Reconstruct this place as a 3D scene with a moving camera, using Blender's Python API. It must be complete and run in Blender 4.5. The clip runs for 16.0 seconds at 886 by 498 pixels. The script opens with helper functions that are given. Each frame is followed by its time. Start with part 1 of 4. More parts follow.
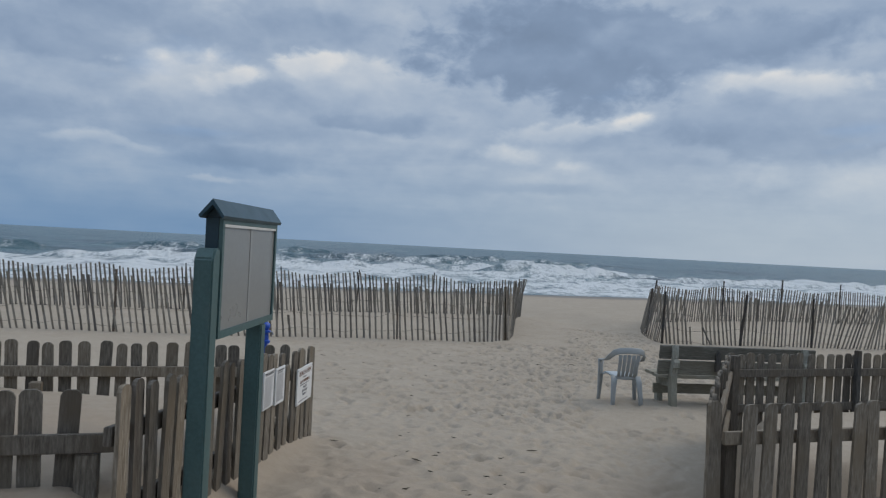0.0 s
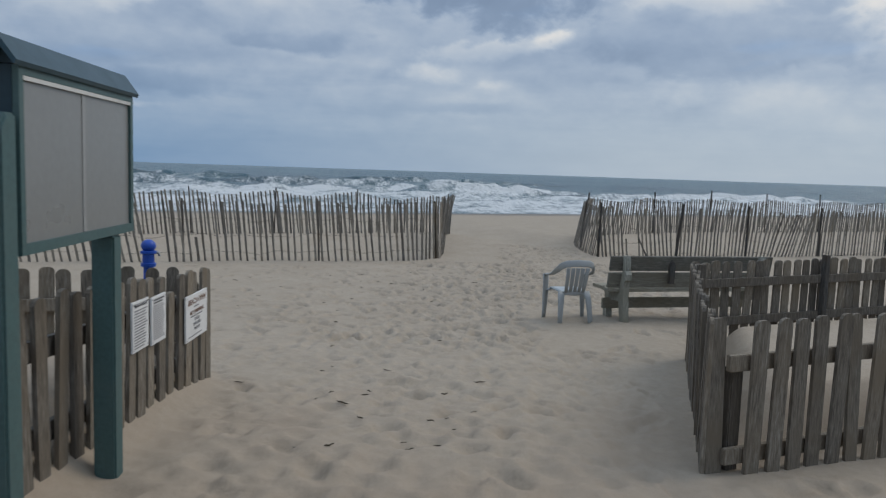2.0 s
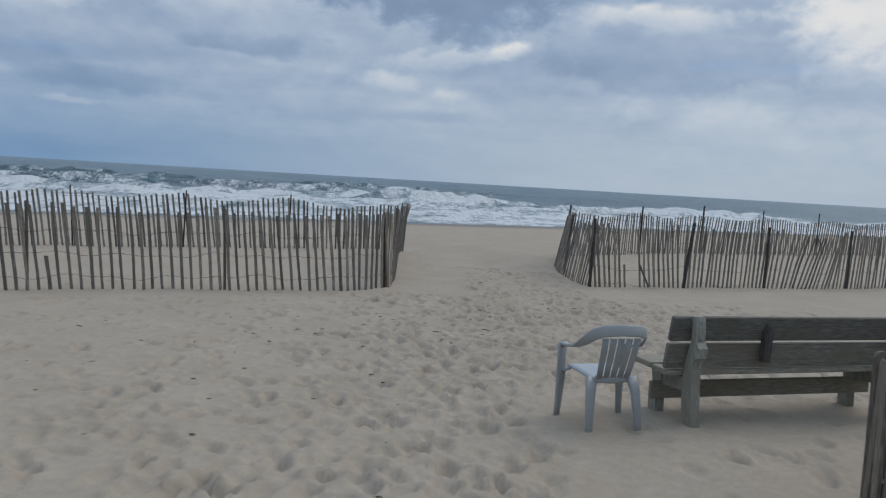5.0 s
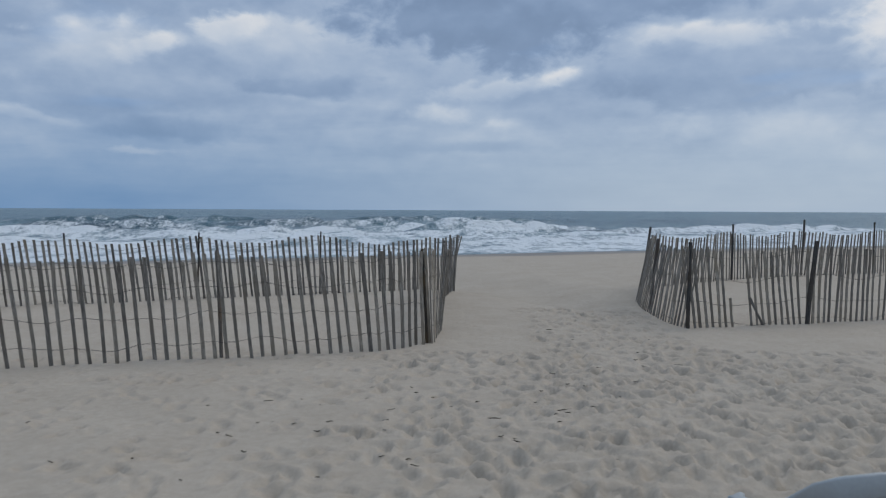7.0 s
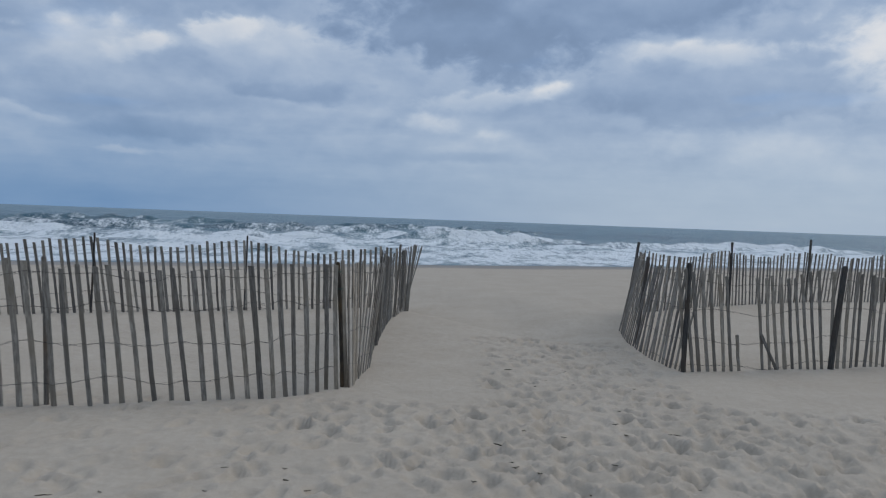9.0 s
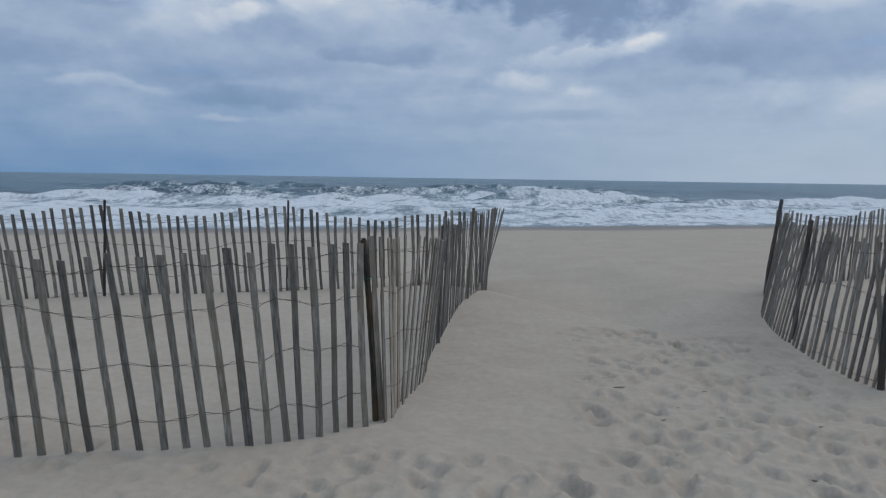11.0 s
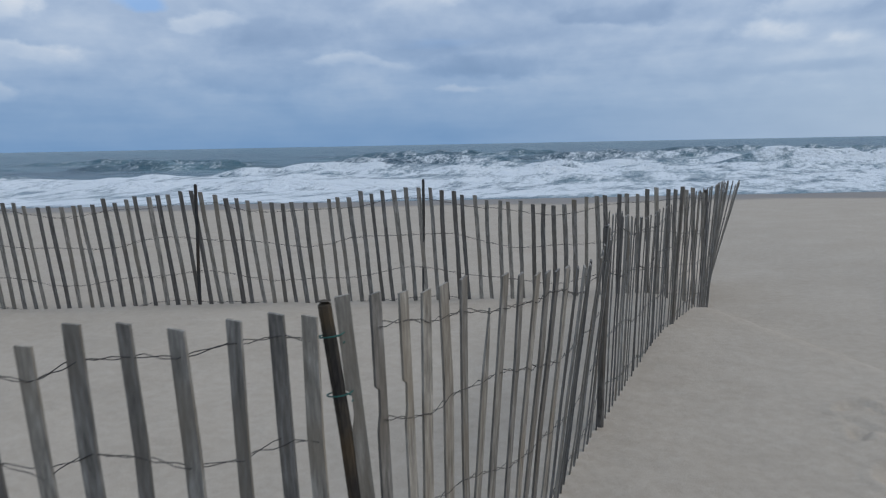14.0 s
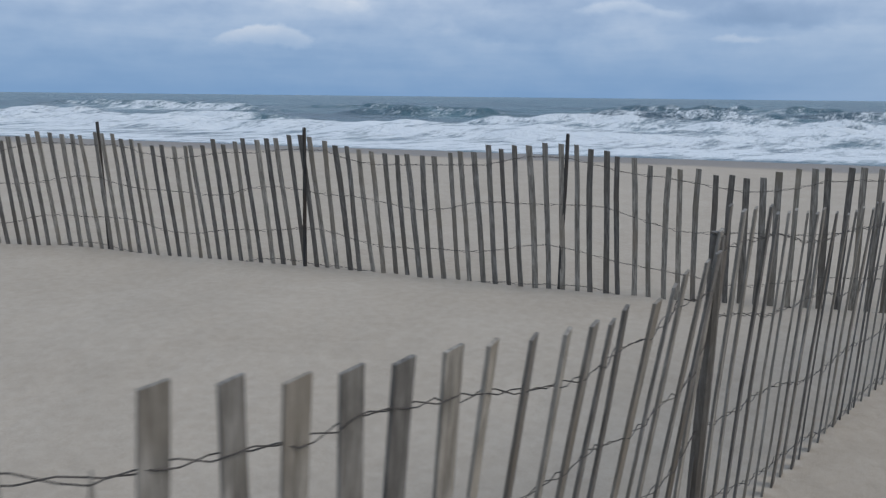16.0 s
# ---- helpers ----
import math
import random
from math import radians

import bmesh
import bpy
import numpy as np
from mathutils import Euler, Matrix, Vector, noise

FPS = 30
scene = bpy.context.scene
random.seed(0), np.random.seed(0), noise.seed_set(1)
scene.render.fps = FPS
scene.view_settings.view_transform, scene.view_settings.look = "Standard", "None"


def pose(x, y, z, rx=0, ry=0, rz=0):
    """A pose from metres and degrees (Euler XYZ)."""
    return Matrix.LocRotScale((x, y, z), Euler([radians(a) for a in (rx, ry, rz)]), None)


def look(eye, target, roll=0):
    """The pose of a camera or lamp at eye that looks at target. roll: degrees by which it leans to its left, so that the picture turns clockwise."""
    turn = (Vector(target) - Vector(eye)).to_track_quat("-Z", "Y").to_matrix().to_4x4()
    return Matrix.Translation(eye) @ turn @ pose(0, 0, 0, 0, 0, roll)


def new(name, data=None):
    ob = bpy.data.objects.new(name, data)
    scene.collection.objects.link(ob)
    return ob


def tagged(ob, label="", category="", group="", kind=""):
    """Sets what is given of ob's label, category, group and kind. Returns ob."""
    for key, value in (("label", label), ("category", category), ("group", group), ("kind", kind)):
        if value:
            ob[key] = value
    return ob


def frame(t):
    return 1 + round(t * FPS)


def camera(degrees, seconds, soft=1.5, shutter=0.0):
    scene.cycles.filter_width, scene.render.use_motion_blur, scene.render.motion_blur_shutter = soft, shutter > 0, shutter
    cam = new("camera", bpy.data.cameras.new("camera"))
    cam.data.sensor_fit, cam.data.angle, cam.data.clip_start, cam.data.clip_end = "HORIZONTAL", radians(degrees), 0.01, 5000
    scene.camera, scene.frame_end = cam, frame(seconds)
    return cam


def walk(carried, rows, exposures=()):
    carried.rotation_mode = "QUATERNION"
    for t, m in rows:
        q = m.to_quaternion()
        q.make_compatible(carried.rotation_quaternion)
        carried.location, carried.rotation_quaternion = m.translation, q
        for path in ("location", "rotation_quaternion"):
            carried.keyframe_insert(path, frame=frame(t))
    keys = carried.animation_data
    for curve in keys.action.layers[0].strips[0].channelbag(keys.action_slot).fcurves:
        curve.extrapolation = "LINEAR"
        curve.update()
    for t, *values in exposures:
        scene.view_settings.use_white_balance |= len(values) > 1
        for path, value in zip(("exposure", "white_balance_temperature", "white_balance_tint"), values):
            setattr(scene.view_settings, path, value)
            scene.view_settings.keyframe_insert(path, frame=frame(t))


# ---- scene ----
cam = camera(60.0, 16.0, soft=1.2, shutter=0.3)
PATH = [
    (0, (0.118, -3.104, 1.996), (-0.07, -1.113, 1.99), 3.0),
    (0.5, (0.072, -3.075, 2.003), (-0.151, -1.087, 1.98), 3.0),
    (1, (0.051, -2.903, 1.983), (-0.08, -0.909, 1.921), 2.3),
    (1.5, (0.112, -2.455, 1.851), (0.062, -0.459, 1.733), 1.8),
    (2, (-0.005, -1.878, 1.794), (0.013, 0.112, 1.593), 1.9),
    (2.5, (-0.042, -1.32, 1.785), (0.095, 0.66, 1.54), 2.0),
    (3, (-0.082, -0.693, 1.781), (0.03, 1.289, 1.541), 4.0),
    (3.2, (-0.065, -0.464, 1.762), (-0.002, 1.525, 1.556), 1.3),
    (5.3, (0.088, 2.295, 1.696), (0.23, 4.283, 1.53), 3.5),
    (5.5, (0.12, 2.57, 1.665), (0.194, 4.562, 1.503), 3.2),
    (6, (0.177, 3.226, 1.63), (0.296, 5.214, 1.443), 1.9),
    (6.5, (0.167, 3.893, 1.65), (0.193, 5.889, 1.516), 1.6),
    (7, (0.279, 4.464, 1.657), (0.26, 6.462, 1.555), 0.3),
    (7.5, (0.421, 5.092, 1.652), (0.45, 7.09, 1.572), 0.5),
    (8, (0.598, 5.631, 1.646), (0.626, 7.63, 1.562), -0.3),
    (8.5, (0.749, 6.218, 1.639), (0.791, 8.216, 1.562), 1.0),
    (9, (0.844, 6.772, 1.608), (0.859, 8.771, 1.531), 2.1),
    (9.5, (0.906, 7.372, 1.55), (0.963, 9.367, 1.424), 2.0),
    (9.7, (0.919, 7.638, 1.561), (0.906, 9.632, 1.405), 2.9),
    (11.8, (0.945, 10.097, 1.56), (0.691, 12.072, 1.374), 0.5),
    (12, (0.955, 10.308, 1.558), (0.711, 12.289, 1.432), 1.3),
    (12.5, (0.992, 10.795, 1.542), (0.642, 12.758, 1.395), 0.2),
    (13, (1.019, 11.293, 1.528), (0.478, 13.206, 1.307), 0.5),
    (13.5, (0.995, 11.776, 1.548), (0.271, 13.621, 1.281), 1.3),
    (14, (0.983, 12.227, 1.572), (0.187, 14.041, 1.301), -1.1),
    (14.5, (0.993, 12.695, 1.579), (0.007, 14.417, 1.326), 1.4),
    (15, (0.945, 13.16, 1.576), (-0.214, 14.767, 1.302), 1.4),
    (15.5, (0.984, 13.639, 1.548), (-0.294, 15.144, 1.223), 2.0),
    (16, (1.041, 14.122, 1.5), (-0.287, 15.567, 1.109), 0.6),
]
walk(cam, [(t, look(eye, target, roll)) for t, eye, target, roll in PATH], [(0, -0.2, 7180, 10), (3.2, -0.17, 7260, 10), (7, -0.22, 6780, 10), (9.7, -0.23, 6720, 10), (12.5, -0.2, 6700, 10), (14.5, -0.02, 6700, 10), (16, 0.05, 6860, 11)])

# ---- world and sun ----
world = bpy.data.worlds.new("sky")
scene.world = world
world.use_nodes = True
wt = world.node_tree
wt.nodes.clear()


def wnode(kind):
    return wt.nodes.new(kind)


def wmath(op, a, b=0.0, c=None, clamp=False):
    n = wt.nodes.new("ShaderNodeMath")
    n.operation, n.use_clamp = op, clamp
    for i, v in enumerate((a, b) if c is None else (a, b, c)):
        if isinstance(v, (int, float)):
            n.inputs[i].default_value = v
        else:
            wt.links.new(v, n.inputs[i])
    return n.outputs[0]


def wmix(f, a, b):
    n = wt.nodes.new("ShaderNodeMix")
    n.data_type = "RGBA"
    n.clamp_factor = True
    for i, v in ((0, f), (6, a), (7, b)):
        if isinstance(v, (int, float)):
            n.inputs[i].default_value = v
        elif isinstance(v, tuple):
            n.inputs[i].default_value = (*v, 1)
        else:
            wt.links.new(v, n.inputs[i])
    return n.outputs[2]


def wnoise(vector, scale, detail=5.0, rough=0.55, distort=0.0):
    n = wt.nodes.new("ShaderNodeTexNoise")
    n.inputs["Scale"].default_value, n.inputs["Detail"].default_value = scale, detail
    n.inputs["Roughness"].default_value, n.inputs["Distortion"].default_value = rough, distort
    wt.links.new(vector, n.inputs["Vector"])
    return n.outputs[0]


def wcombine(x, y, z):
    n = wt.nodes.new("ShaderNodeCombineXYZ")
    for i, v in enumerate((x, y, z)):
        if isinstance(v, (int, float)):
            n.inputs[i].default_value = v
        else:
            wt.links.new(v, n.inputs[i])
    return n.outputs[0]


SUN_ELEVATION, SUN_AZIMUTH = 42.0, 62.0
sky = wnode("ShaderNodeTexSky")
sky.sky_type, sky.sun_disc = "NISHITA", False
sky.sun_elevation, sky.sun_rotation = radians(SUN_ELEVATION), radians(SUN_AZIMUTH)
coords = wnode("ShaderNodeTexCoord")
split = wnode("ShaderNodeSeparateXYZ")
wt.links.new(coords.outputs["Generated"], split.inputs[0])
dx, dy, dz = split.outputs
up = wmath("MAXIMUM", dz, 0.0)
az = wmath("ARCTAN2", dx, dy)
el = wmath("ARCSINE", dz)
# a flat cloud deck seen in perspective
deep = wmath("ADD", up, 0.075)
deck = wcombine(wmath("DIVIDE", dx, deep), wmath("DIVIDE", dy, deep), 0.0)
big = wnoise(deck, 0.5, 5.0, 0.5, 0.3)
puffs = wcombine(wmath("MULTIPLY", az, 5.0), wmath("MULTIPLY", el, 8.0), 17.0)
small = wnoise(puffs, 1.1, 7.0, 0.52, 0.15)
# ragged edges for the cloud masses
ragged = wcombine(wmath("MULTIPLY", az, 6.0), wmath("MULTIPLY", el, 10.0), 3.0)
wob1 = wmath("SUBTRACT", wnoise(ragged, 1.3, 6.0, 0.5), 0.5)
wob2 = wmath("SUBTRACT", wnoise(wcombine(wmath("MULTIPLY", el, 12.0), wmath("MULTIPLY", az, 7.0), 9.0), 1.3, 6.0, 0.5), 0.5)
az2 = wmath("ADD", az, wmath("MULTIPLY", wob1, 0.10))
el2 = wmath("ADD", el, wmath("MULTIPLY", wob2, 0.045))


def billows(rise):
    return wmath("SUBTRACT", wnoise(wcombine(wmath("MULTIPLY", az, 6.4), wmath("MULTIPLY", wmath("ADD", el, rise), 10.5), 5.0), 1.5, 7.0, 0.5, 0.1), 0.5)


billow = billows(0.0)
# cloud tops catch the light from above, their undersides lie in shade
crown = wmath("SUBTRACT", billow, billows(0.02))
wide = wmath("SUBTRACT", small, 0.5)
shreds = wmath("SUBTRACT", wnoise(wcombine(wmath("MULTIPLY", az, 24.0), wmath("MULTIPLY", el, 36.0), 2.0), 1.0, 7.0, 0.55, 0.25), 0.5)
texture = wmath("MULTIPLY_ADD", crown, 0.42, wmath("MULTIPLY_ADD", billow, 0.14, wmath("MULTIPLY", wide, 0.16)))
light = wmath("ADD", wmath("MULTIPLY", wmath("SUBTRACT", big, 0.5), 0.2), wmath("MULTIPLY_ADD", wide, 0.34, 0.56))
light = wmath("ADD", light, wmath("MULTIPLY_ADD", crown, 0.5, wmath("MULTIPLY", billow, 0.16)))
layers = wmath("SUBTRACT", wnoise(wcombine(wmath("MULTIPLY", az, 3.2), wmath("MULTIPLY", el, 26.0), 31.0), 1.4, 6.0, 0.55, 0.2), 0.5)
light = wmath("ADD", light, wmath("MULTIPLY", layers, wmath("MULTIPLY", wmath("SUBTRACT", 0.2, el), 3.4, clamp=True)))


def cloud(under, a, e, half_wide, half_tall, tilt, soft, top, base):
    """One cloud laid over what is behind it: crisp or soft at its rim, lit from top to base."""
    da = wmath("SUBTRACT", az2, a)
    p = wmath("DIVIDE", da, half_wide)
    q = wmath("DIVIDE", wmath("SUBTRACT", wmath("SUBTRACT", el2, e), wmath("MULTIPLY", da, tilt)), half_tall)
    r = wmath("SQRT", wmath("ADD", wmath("MULTIPLY", p, p), wmath("MULTIPLY", q, q)))
    d = wmath("ADD", wmath("SUBTRACT", 1.15, r), wmath("MULTIPLY_ADD", shreds, 1.35, wmath("MULTIPLY", billow, 1.1)))
    edge = wnode("ShaderNodeMapRange")
    edge.interpolation_type = "SMOOTHSTEP"
    wt.links.new(d, edge.inputs[0])
    edge.inputs[1].default_value, edge.inputs[2].default_value = 0.0, soft
    up_side = wmath("MULTIPLY_ADD", q, 0.5, 0.5, clamp=True)
    body = wmath("ADD", wmath("MULTIPLY_ADD", up_side, top - base, base), texture)
    return wmath("MULTIPLY_ADD", edge.outputs[0], wmath("SUBTRACT", body, under), under)


# azimuth, elevation, half width, half height, tilt, softness of the rim, brightness at top and base
SHEETS = [(-0.50, 0.250, 0.24, 0.045, 0.0, 0.9, 0.44, 0.36), (-0.61, 0.137, 0.12, 0.022, 0.05, 0.8, 0.46, 0.38), (-0.57, 0.213, 0.10, 0.024, 0.0, 0.7, 0.44, 0.38), (-0.30, 0.262, 0.12, 0.030, 0.0, 0.8, 0.46, 0.42),
          (-0.65, 0.085, 0.12, 0.022, 0.0, 0.9, 0.44, 0.38), (-0.36, 0.135, 0.14, 0.020, 0.0, 0.9, 0.50, 0.42), (0.46, 0.300, 0.20, 0.035, 0.0, 0.9, 0.50, 0.45), (-1.10, 0.200, 0.20, 0.040, 0.0, 0.9, 0.50, 0.44)]
BANKS = [(-0.425, 0.186, 0.090, 0.034, 0.1, 0.80, 0.86, 0.54), (-0.375, 0.193, 0.044, 0.018, 0.1, 0.75, 0.98, 0.74), (-0.20, 0.196, 0.130, 0.040, -0.06, 0.45, 0.82, 0.50), (-0.275, 0.218, 0.055, 0.017, 0.0, 0.60, 0.96, 0.76),
         (-0.19, 0.156, 0.110, 0.014, 0.0, 0.70, 0.46, 0.34), (0.07, 0.158, 0.110, 0.018, 0.10, 0.50, 0.80, 0.60), (0.138, 0.166, 0.040, 0.013, 0.2, 0.80, 1.02, 0.74), (-0.015, 0.121, 0.055, 0.016, 0.0, 1.10, 0.98, 0.62), (0.07, 0.112, 0.040, 0.010, 0.0, 1.10, 0.86, 0.64)]
FRONT = [(0.055, 0.252, 0.215, 0.072, 0.0, 0.55, 0.28, 0.21), (0.24, 0.268, 0.20, 0.034, 0.0, 0.60, 0.38, 0.30), (0.32, 0.213, 0.12, 0.022, 0.0, 0.70, 0.92, 0.60), (0.56, 0.212, 0.125, 0.065, 0.0, 0.80, 1.04, 0.84),
         (0.335, 0.157, 0.170, 0.040, 0.0, 0.45, 0.50, 0.34), (0.44, 0.090, 0.24, 0.034, 0.0, 1.20, 0.76, 0.70), (-0.95, 0.160, 0.08, 0.026, 0.0, 0.60, 0.88, 0.66), (-0.90, 0.113, 0.07, 0.012, 0.0, 0.60, 0.86, 0.66)]
STREAKS = [(-0.36, 0.099, 0.11, 0.016, 0.0, 0.70, 0.44, 0.34), (-0.385, 0.073, 0.065, 0.007, 0.0, 0.60, 0.86, 0.72), (-0.50, 0.104, 0.060, 0.011, 0.0, 0.70, 0.80, 0.62), (0.02, 0.080, 0.110, 0.009, 0.0, 0.90, 0.48, 0.42),
           (-0.96, 0.068, 0.065, 0.012, 0.0, 0.50, 0.88, 0.64), (-0.70, 0.150, 0.05, 0.012, 0.0, 0.60, 0.80, 0.62), (-0.08, 0.103, 0.09, 0.007, 0.0, 0.70, 0.66, 0.56), (0.17, 0.118, 0.08, 0.010, 0.0, 0.80, 0.50, 0.44)]
for mass in SHEETS + BANKS + FRONT + STREAKS:
    light = cloud(light, *mass)
ramp = wnode("ShaderNodeValToRGB")
ramp.color_ramp.interpolation = "B_SPLINE"
wt.links.new(light, ramp.inputs[0])
stops = ramp.color_ramp.elements
stops[0].position, stops[0].color = 0.0, (0.165, 0.24, 0.375, 1)
stops[1].position, stops[1].color = 1.0, (0.80, 0.82, 0.86, 1)
for at, col in ((0.28, (0.203, 0.304, 0.49)), (0.52, (0.316, 0.432, 0.628)), (0.78, (0.512, 0.61, 0.755))):
    stops.new(at).color = (*col, 1)
# clear blue shows low over the sea on one side and in gaps
dim = wnode("ShaderNodeVectorMath")
dim.operation = "SCALE"
wt.links.new(sky.outputs[0], dim.inputs[0])
dim.inputs["Scale"].default_value = 0.085
low = wmath("EXPONENT", wmath("MULTIPLY", wmath("MULTIPLY", el, el), -120.0))
leftward = wmath("MULTIPLY", wmath("SUBTRACT", 0.22, az2), 1.6, clamp=True)
haze = wmix(leftward, (0.40, 0.52, 0.675), (0.138, 0.285, 0.525))
clouds = wmix(wmath("MULTIPLY", low, 0.85), ramp.outputs[0], haze)
gp, gq = wmath("DIVIDE", wmath("ADD", az2, 0.77), 0.05), wmath("DIVIDE", wmath("SUBTRACT", el2, 0.172), 0.014)
rift = wmath("EXPONENT", wmath("MULTIPLY", wmath("ADD", wmath("MULTIPLY", gp, gp), wmath("MULTIPLY", gq, gq)), -1.0))
rift = wmath("MULTIPLY", wmath("SUBTRACT", wmath("ADD", rift, billow), 0.45), 3.0, clamp=True)
gap = wmath("MULTIPLY", wmath("SUBTRACT", wnoise(deck, 0.8, 4.0, 0.5), 0.60), wmath("MULTIPLY", wmath("SUBTRACT", el, 0.1), 30.0, clamp=True), clamp=True)
gap = wmath("MAXIMUM", wmath("MULTIPLY", gap, 3.0, clamp=True), rift)
final = wmix(wmath("MULTIPLY", gap, 0.6), clouds, (0.20, 0.42, 0.82))
final = wmix(0.06, final, dim.outputs[0])
back = wnode("ShaderNodeBackground")
wt.links.new(final, back.inputs[0])
# an overcast sky is about twice as bright overhead as low down
high = wmath("MULTIPLY", wmath("SUBTRACT", dz, 0.42), 2.2, clamp=True)
wt.links.new(wmath("MULTIPLY_ADD", high, 1.0, 1.1), back.inputs[1])
wt.links.new(back.outputs[0], wnode("ShaderNodeOutputWorld").inputs[0])

sun_data = bpy.data.lights.new("sun", "SUN")
sun_data.energy, sun_data.angle, sun_data.color = 1.3, radians(32), (1.0, 0.96, 0.9)
sun = new("sun", sun_data)
sun.matrix_world = pose(0, 0, 30, 90 - SUN_ELEVATION, 0, -SUN_AZIMUTH + 180)

# ---- materials ----


def material(name, rough=0.8, metal=0.0, spec=0.3):
    m = bpy.data.materials.new(name)
    m.use_nodes = True
    b = m.node_tree.nodes["Principled BSDF"]
    b.inputs["Roughness"].default_value = rough
    b.inputs["Metallic"].default_value = metal
    b.inputs["Specular IOR Level"].default_value = spec
    return m, m.node_tree, b


def add(t, kind, links=(), **values):
    n = t.nodes.new(kind)
    for key, value in values.items():
        if key == "operation":
            n.operation = value
        elif key == "attribute_name":
            n.attribute_name = value
        else:
            n.inputs[key].default_value = value
    for source, socket in links:
        t.links.new(source, n.inputs[socket])
    return n


def noise_of(t, vector, scale, detail=4.0, rough=0.6):
    return add(t, "ShaderNodeTexNoise", [(vector, "Vector")], Scale=scale, Detail=detail, Roughness=rough).outputs[0]


def ramp_of(t, fac, *steps):
    r = add(t, "ShaderNodeValToRGB", [(fac, 0)])
    e = r.color_ramp.elements
    e[0].position, e[0].color = steps[0][0], (*steps[0][1], 1)
    e[1].position, e[1].color = steps[-1][0], (*steps[-1][1], 1)
    for at, col in steps[1:-1]:
        e.new(at).color = (*col, 1)
    return r.outputs[0]


def mix_of(t, f, a, b, blend="MIX"):
    n = t.nodes.new("ShaderNodeMix")
    n.data_type, n.blend_type = "RGBA", blend
    for i, v in ((0, f), (6, a), (7, b)):
        if isinstance(v, (int, float)):
            n.inputs[i].default_value = v
        elif isinstance(v, tuple):
            n.inputs[i].default_value = (*v, 1)
        else:
            t.links.new(v, n.inputs[i])
    return n.outputs[2]


def math_of(t, op, a, b=0.0, clamp=False):
    n = t.nodes.new("ShaderNodeMath")
    n.operation, n.use_clamp = op, clamp
    for i, v in enumerate((a, b)):
        if isinstance(v, (int, float)):
            n.inputs[i].default_value = v
        else:
            t.links.new(v, n.inputs[i])
    return n.outputs[0]


def bump_of(t, b, height, strength, distance):
    n = add(t, "ShaderNodeBump", [(height, "Height")], Strength=strength, Distance=distance)
    t.links.new(n.outputs[0], b.inputs["Normal"])


def grey_wood(name, dark, mid, pale, warm, scale=(9, 9, 1.2), rough=0.85, bump=0.5):
    """Weathered wood with grain along its length, each board with its own tone."""
    m, t, b = material(name, rough, 0, 0.2)
    tex = add(t, "ShaderNodeTexCoord")
    info = add(t, "ShaderNodeObjectInfo")
    shift = add(t, "ShaderNodeVectorMath", operation="SCALE", Scale=37.0)
    add3 = add(t, "ShaderNodeCombineXYZ", [(info.outputs["Random"], 0), (info.outputs["Random"], 1), (info.outputs["Random"], 2)])
    t.links.new(add3.outputs[0], shift.inputs[0])
    moved = add(t, "ShaderNodeVectorMath", [(tex.outputs["Object"], 0), (shift.outputs[0], 1)], operation="ADD")
    sized = add(t, "ShaderNodeVectorMath", [(moved.outputs[0], 0)], operation="MULTIPLY")
    sized.inputs[1].default_value = scale
    grain = noise_of(t, sized.outputs[0], 9.0, 6.0, 0.65)
    stain = noise_of(t, moved.outputs[0], 3.2, 3.0, 0.5)
    col = ramp_of(t, grain, (0.3, dark), (0.52, mid), (0.75, pale))
    col = mix_of(t, ramp_of(t, stain, (0.45, (0, 0, 0)), (0.75, (1, 1, 1))), col, warm)
    tone = ramp_of(t, info.outputs["Random"], (0.0, (0.62, 0.62, 0.64)), (0.5, (0.95, 0.95, 0.95)), (1.0, (1.3, 1.27, 1.22)))
    t.links.new(mix_of(t, 1.0, col, tone, "MULTIPLY"), b.inputs["Base Color"])
    bump_of(t, b, grain, bump, 0.004)
    return m


MAT_SLAT = grey_wood("weathered_lath", (0.091, 0.083, 0.072), (0.208, 0.190, 0.164), (0.372, 0.348, 0.31), (0.178, 0.150, 0.116))
MAT_FENCE_POST = grey_wood("dark_stake", (0.0306, 0.0306, 0.0306), (0.068, 0.0663, 0.0629), (0.1275, 0.119, 0.1088), (0.085, 0.0646, 0.0476))
MAT_PICKET = grey_wood("weathered_picket", (0.085, 0.071, 0.057), (0.172, 0.150, 0.122), (0.295, 0.265, 0.225), (0.158, 0.128, 0.094), bump=0.7)
MAT_BENCH = grey_wood("weathered_bench_board", (0.125, 0.12, 0.1), (0.215, 0.208, 0.175), (0.325, 0.318, 0.275), (0.185, 0.168, 0.13), scale=(1.2, 9, 9))
MAT_LEG = grey_wood("pale_bench_timber", (0.182, 0.182, 0.1547), (0.3094, 0.3094, 0.2639), (0.4368, 0.4277, 0.3731), (0.2548, 0.2366, 0.182))


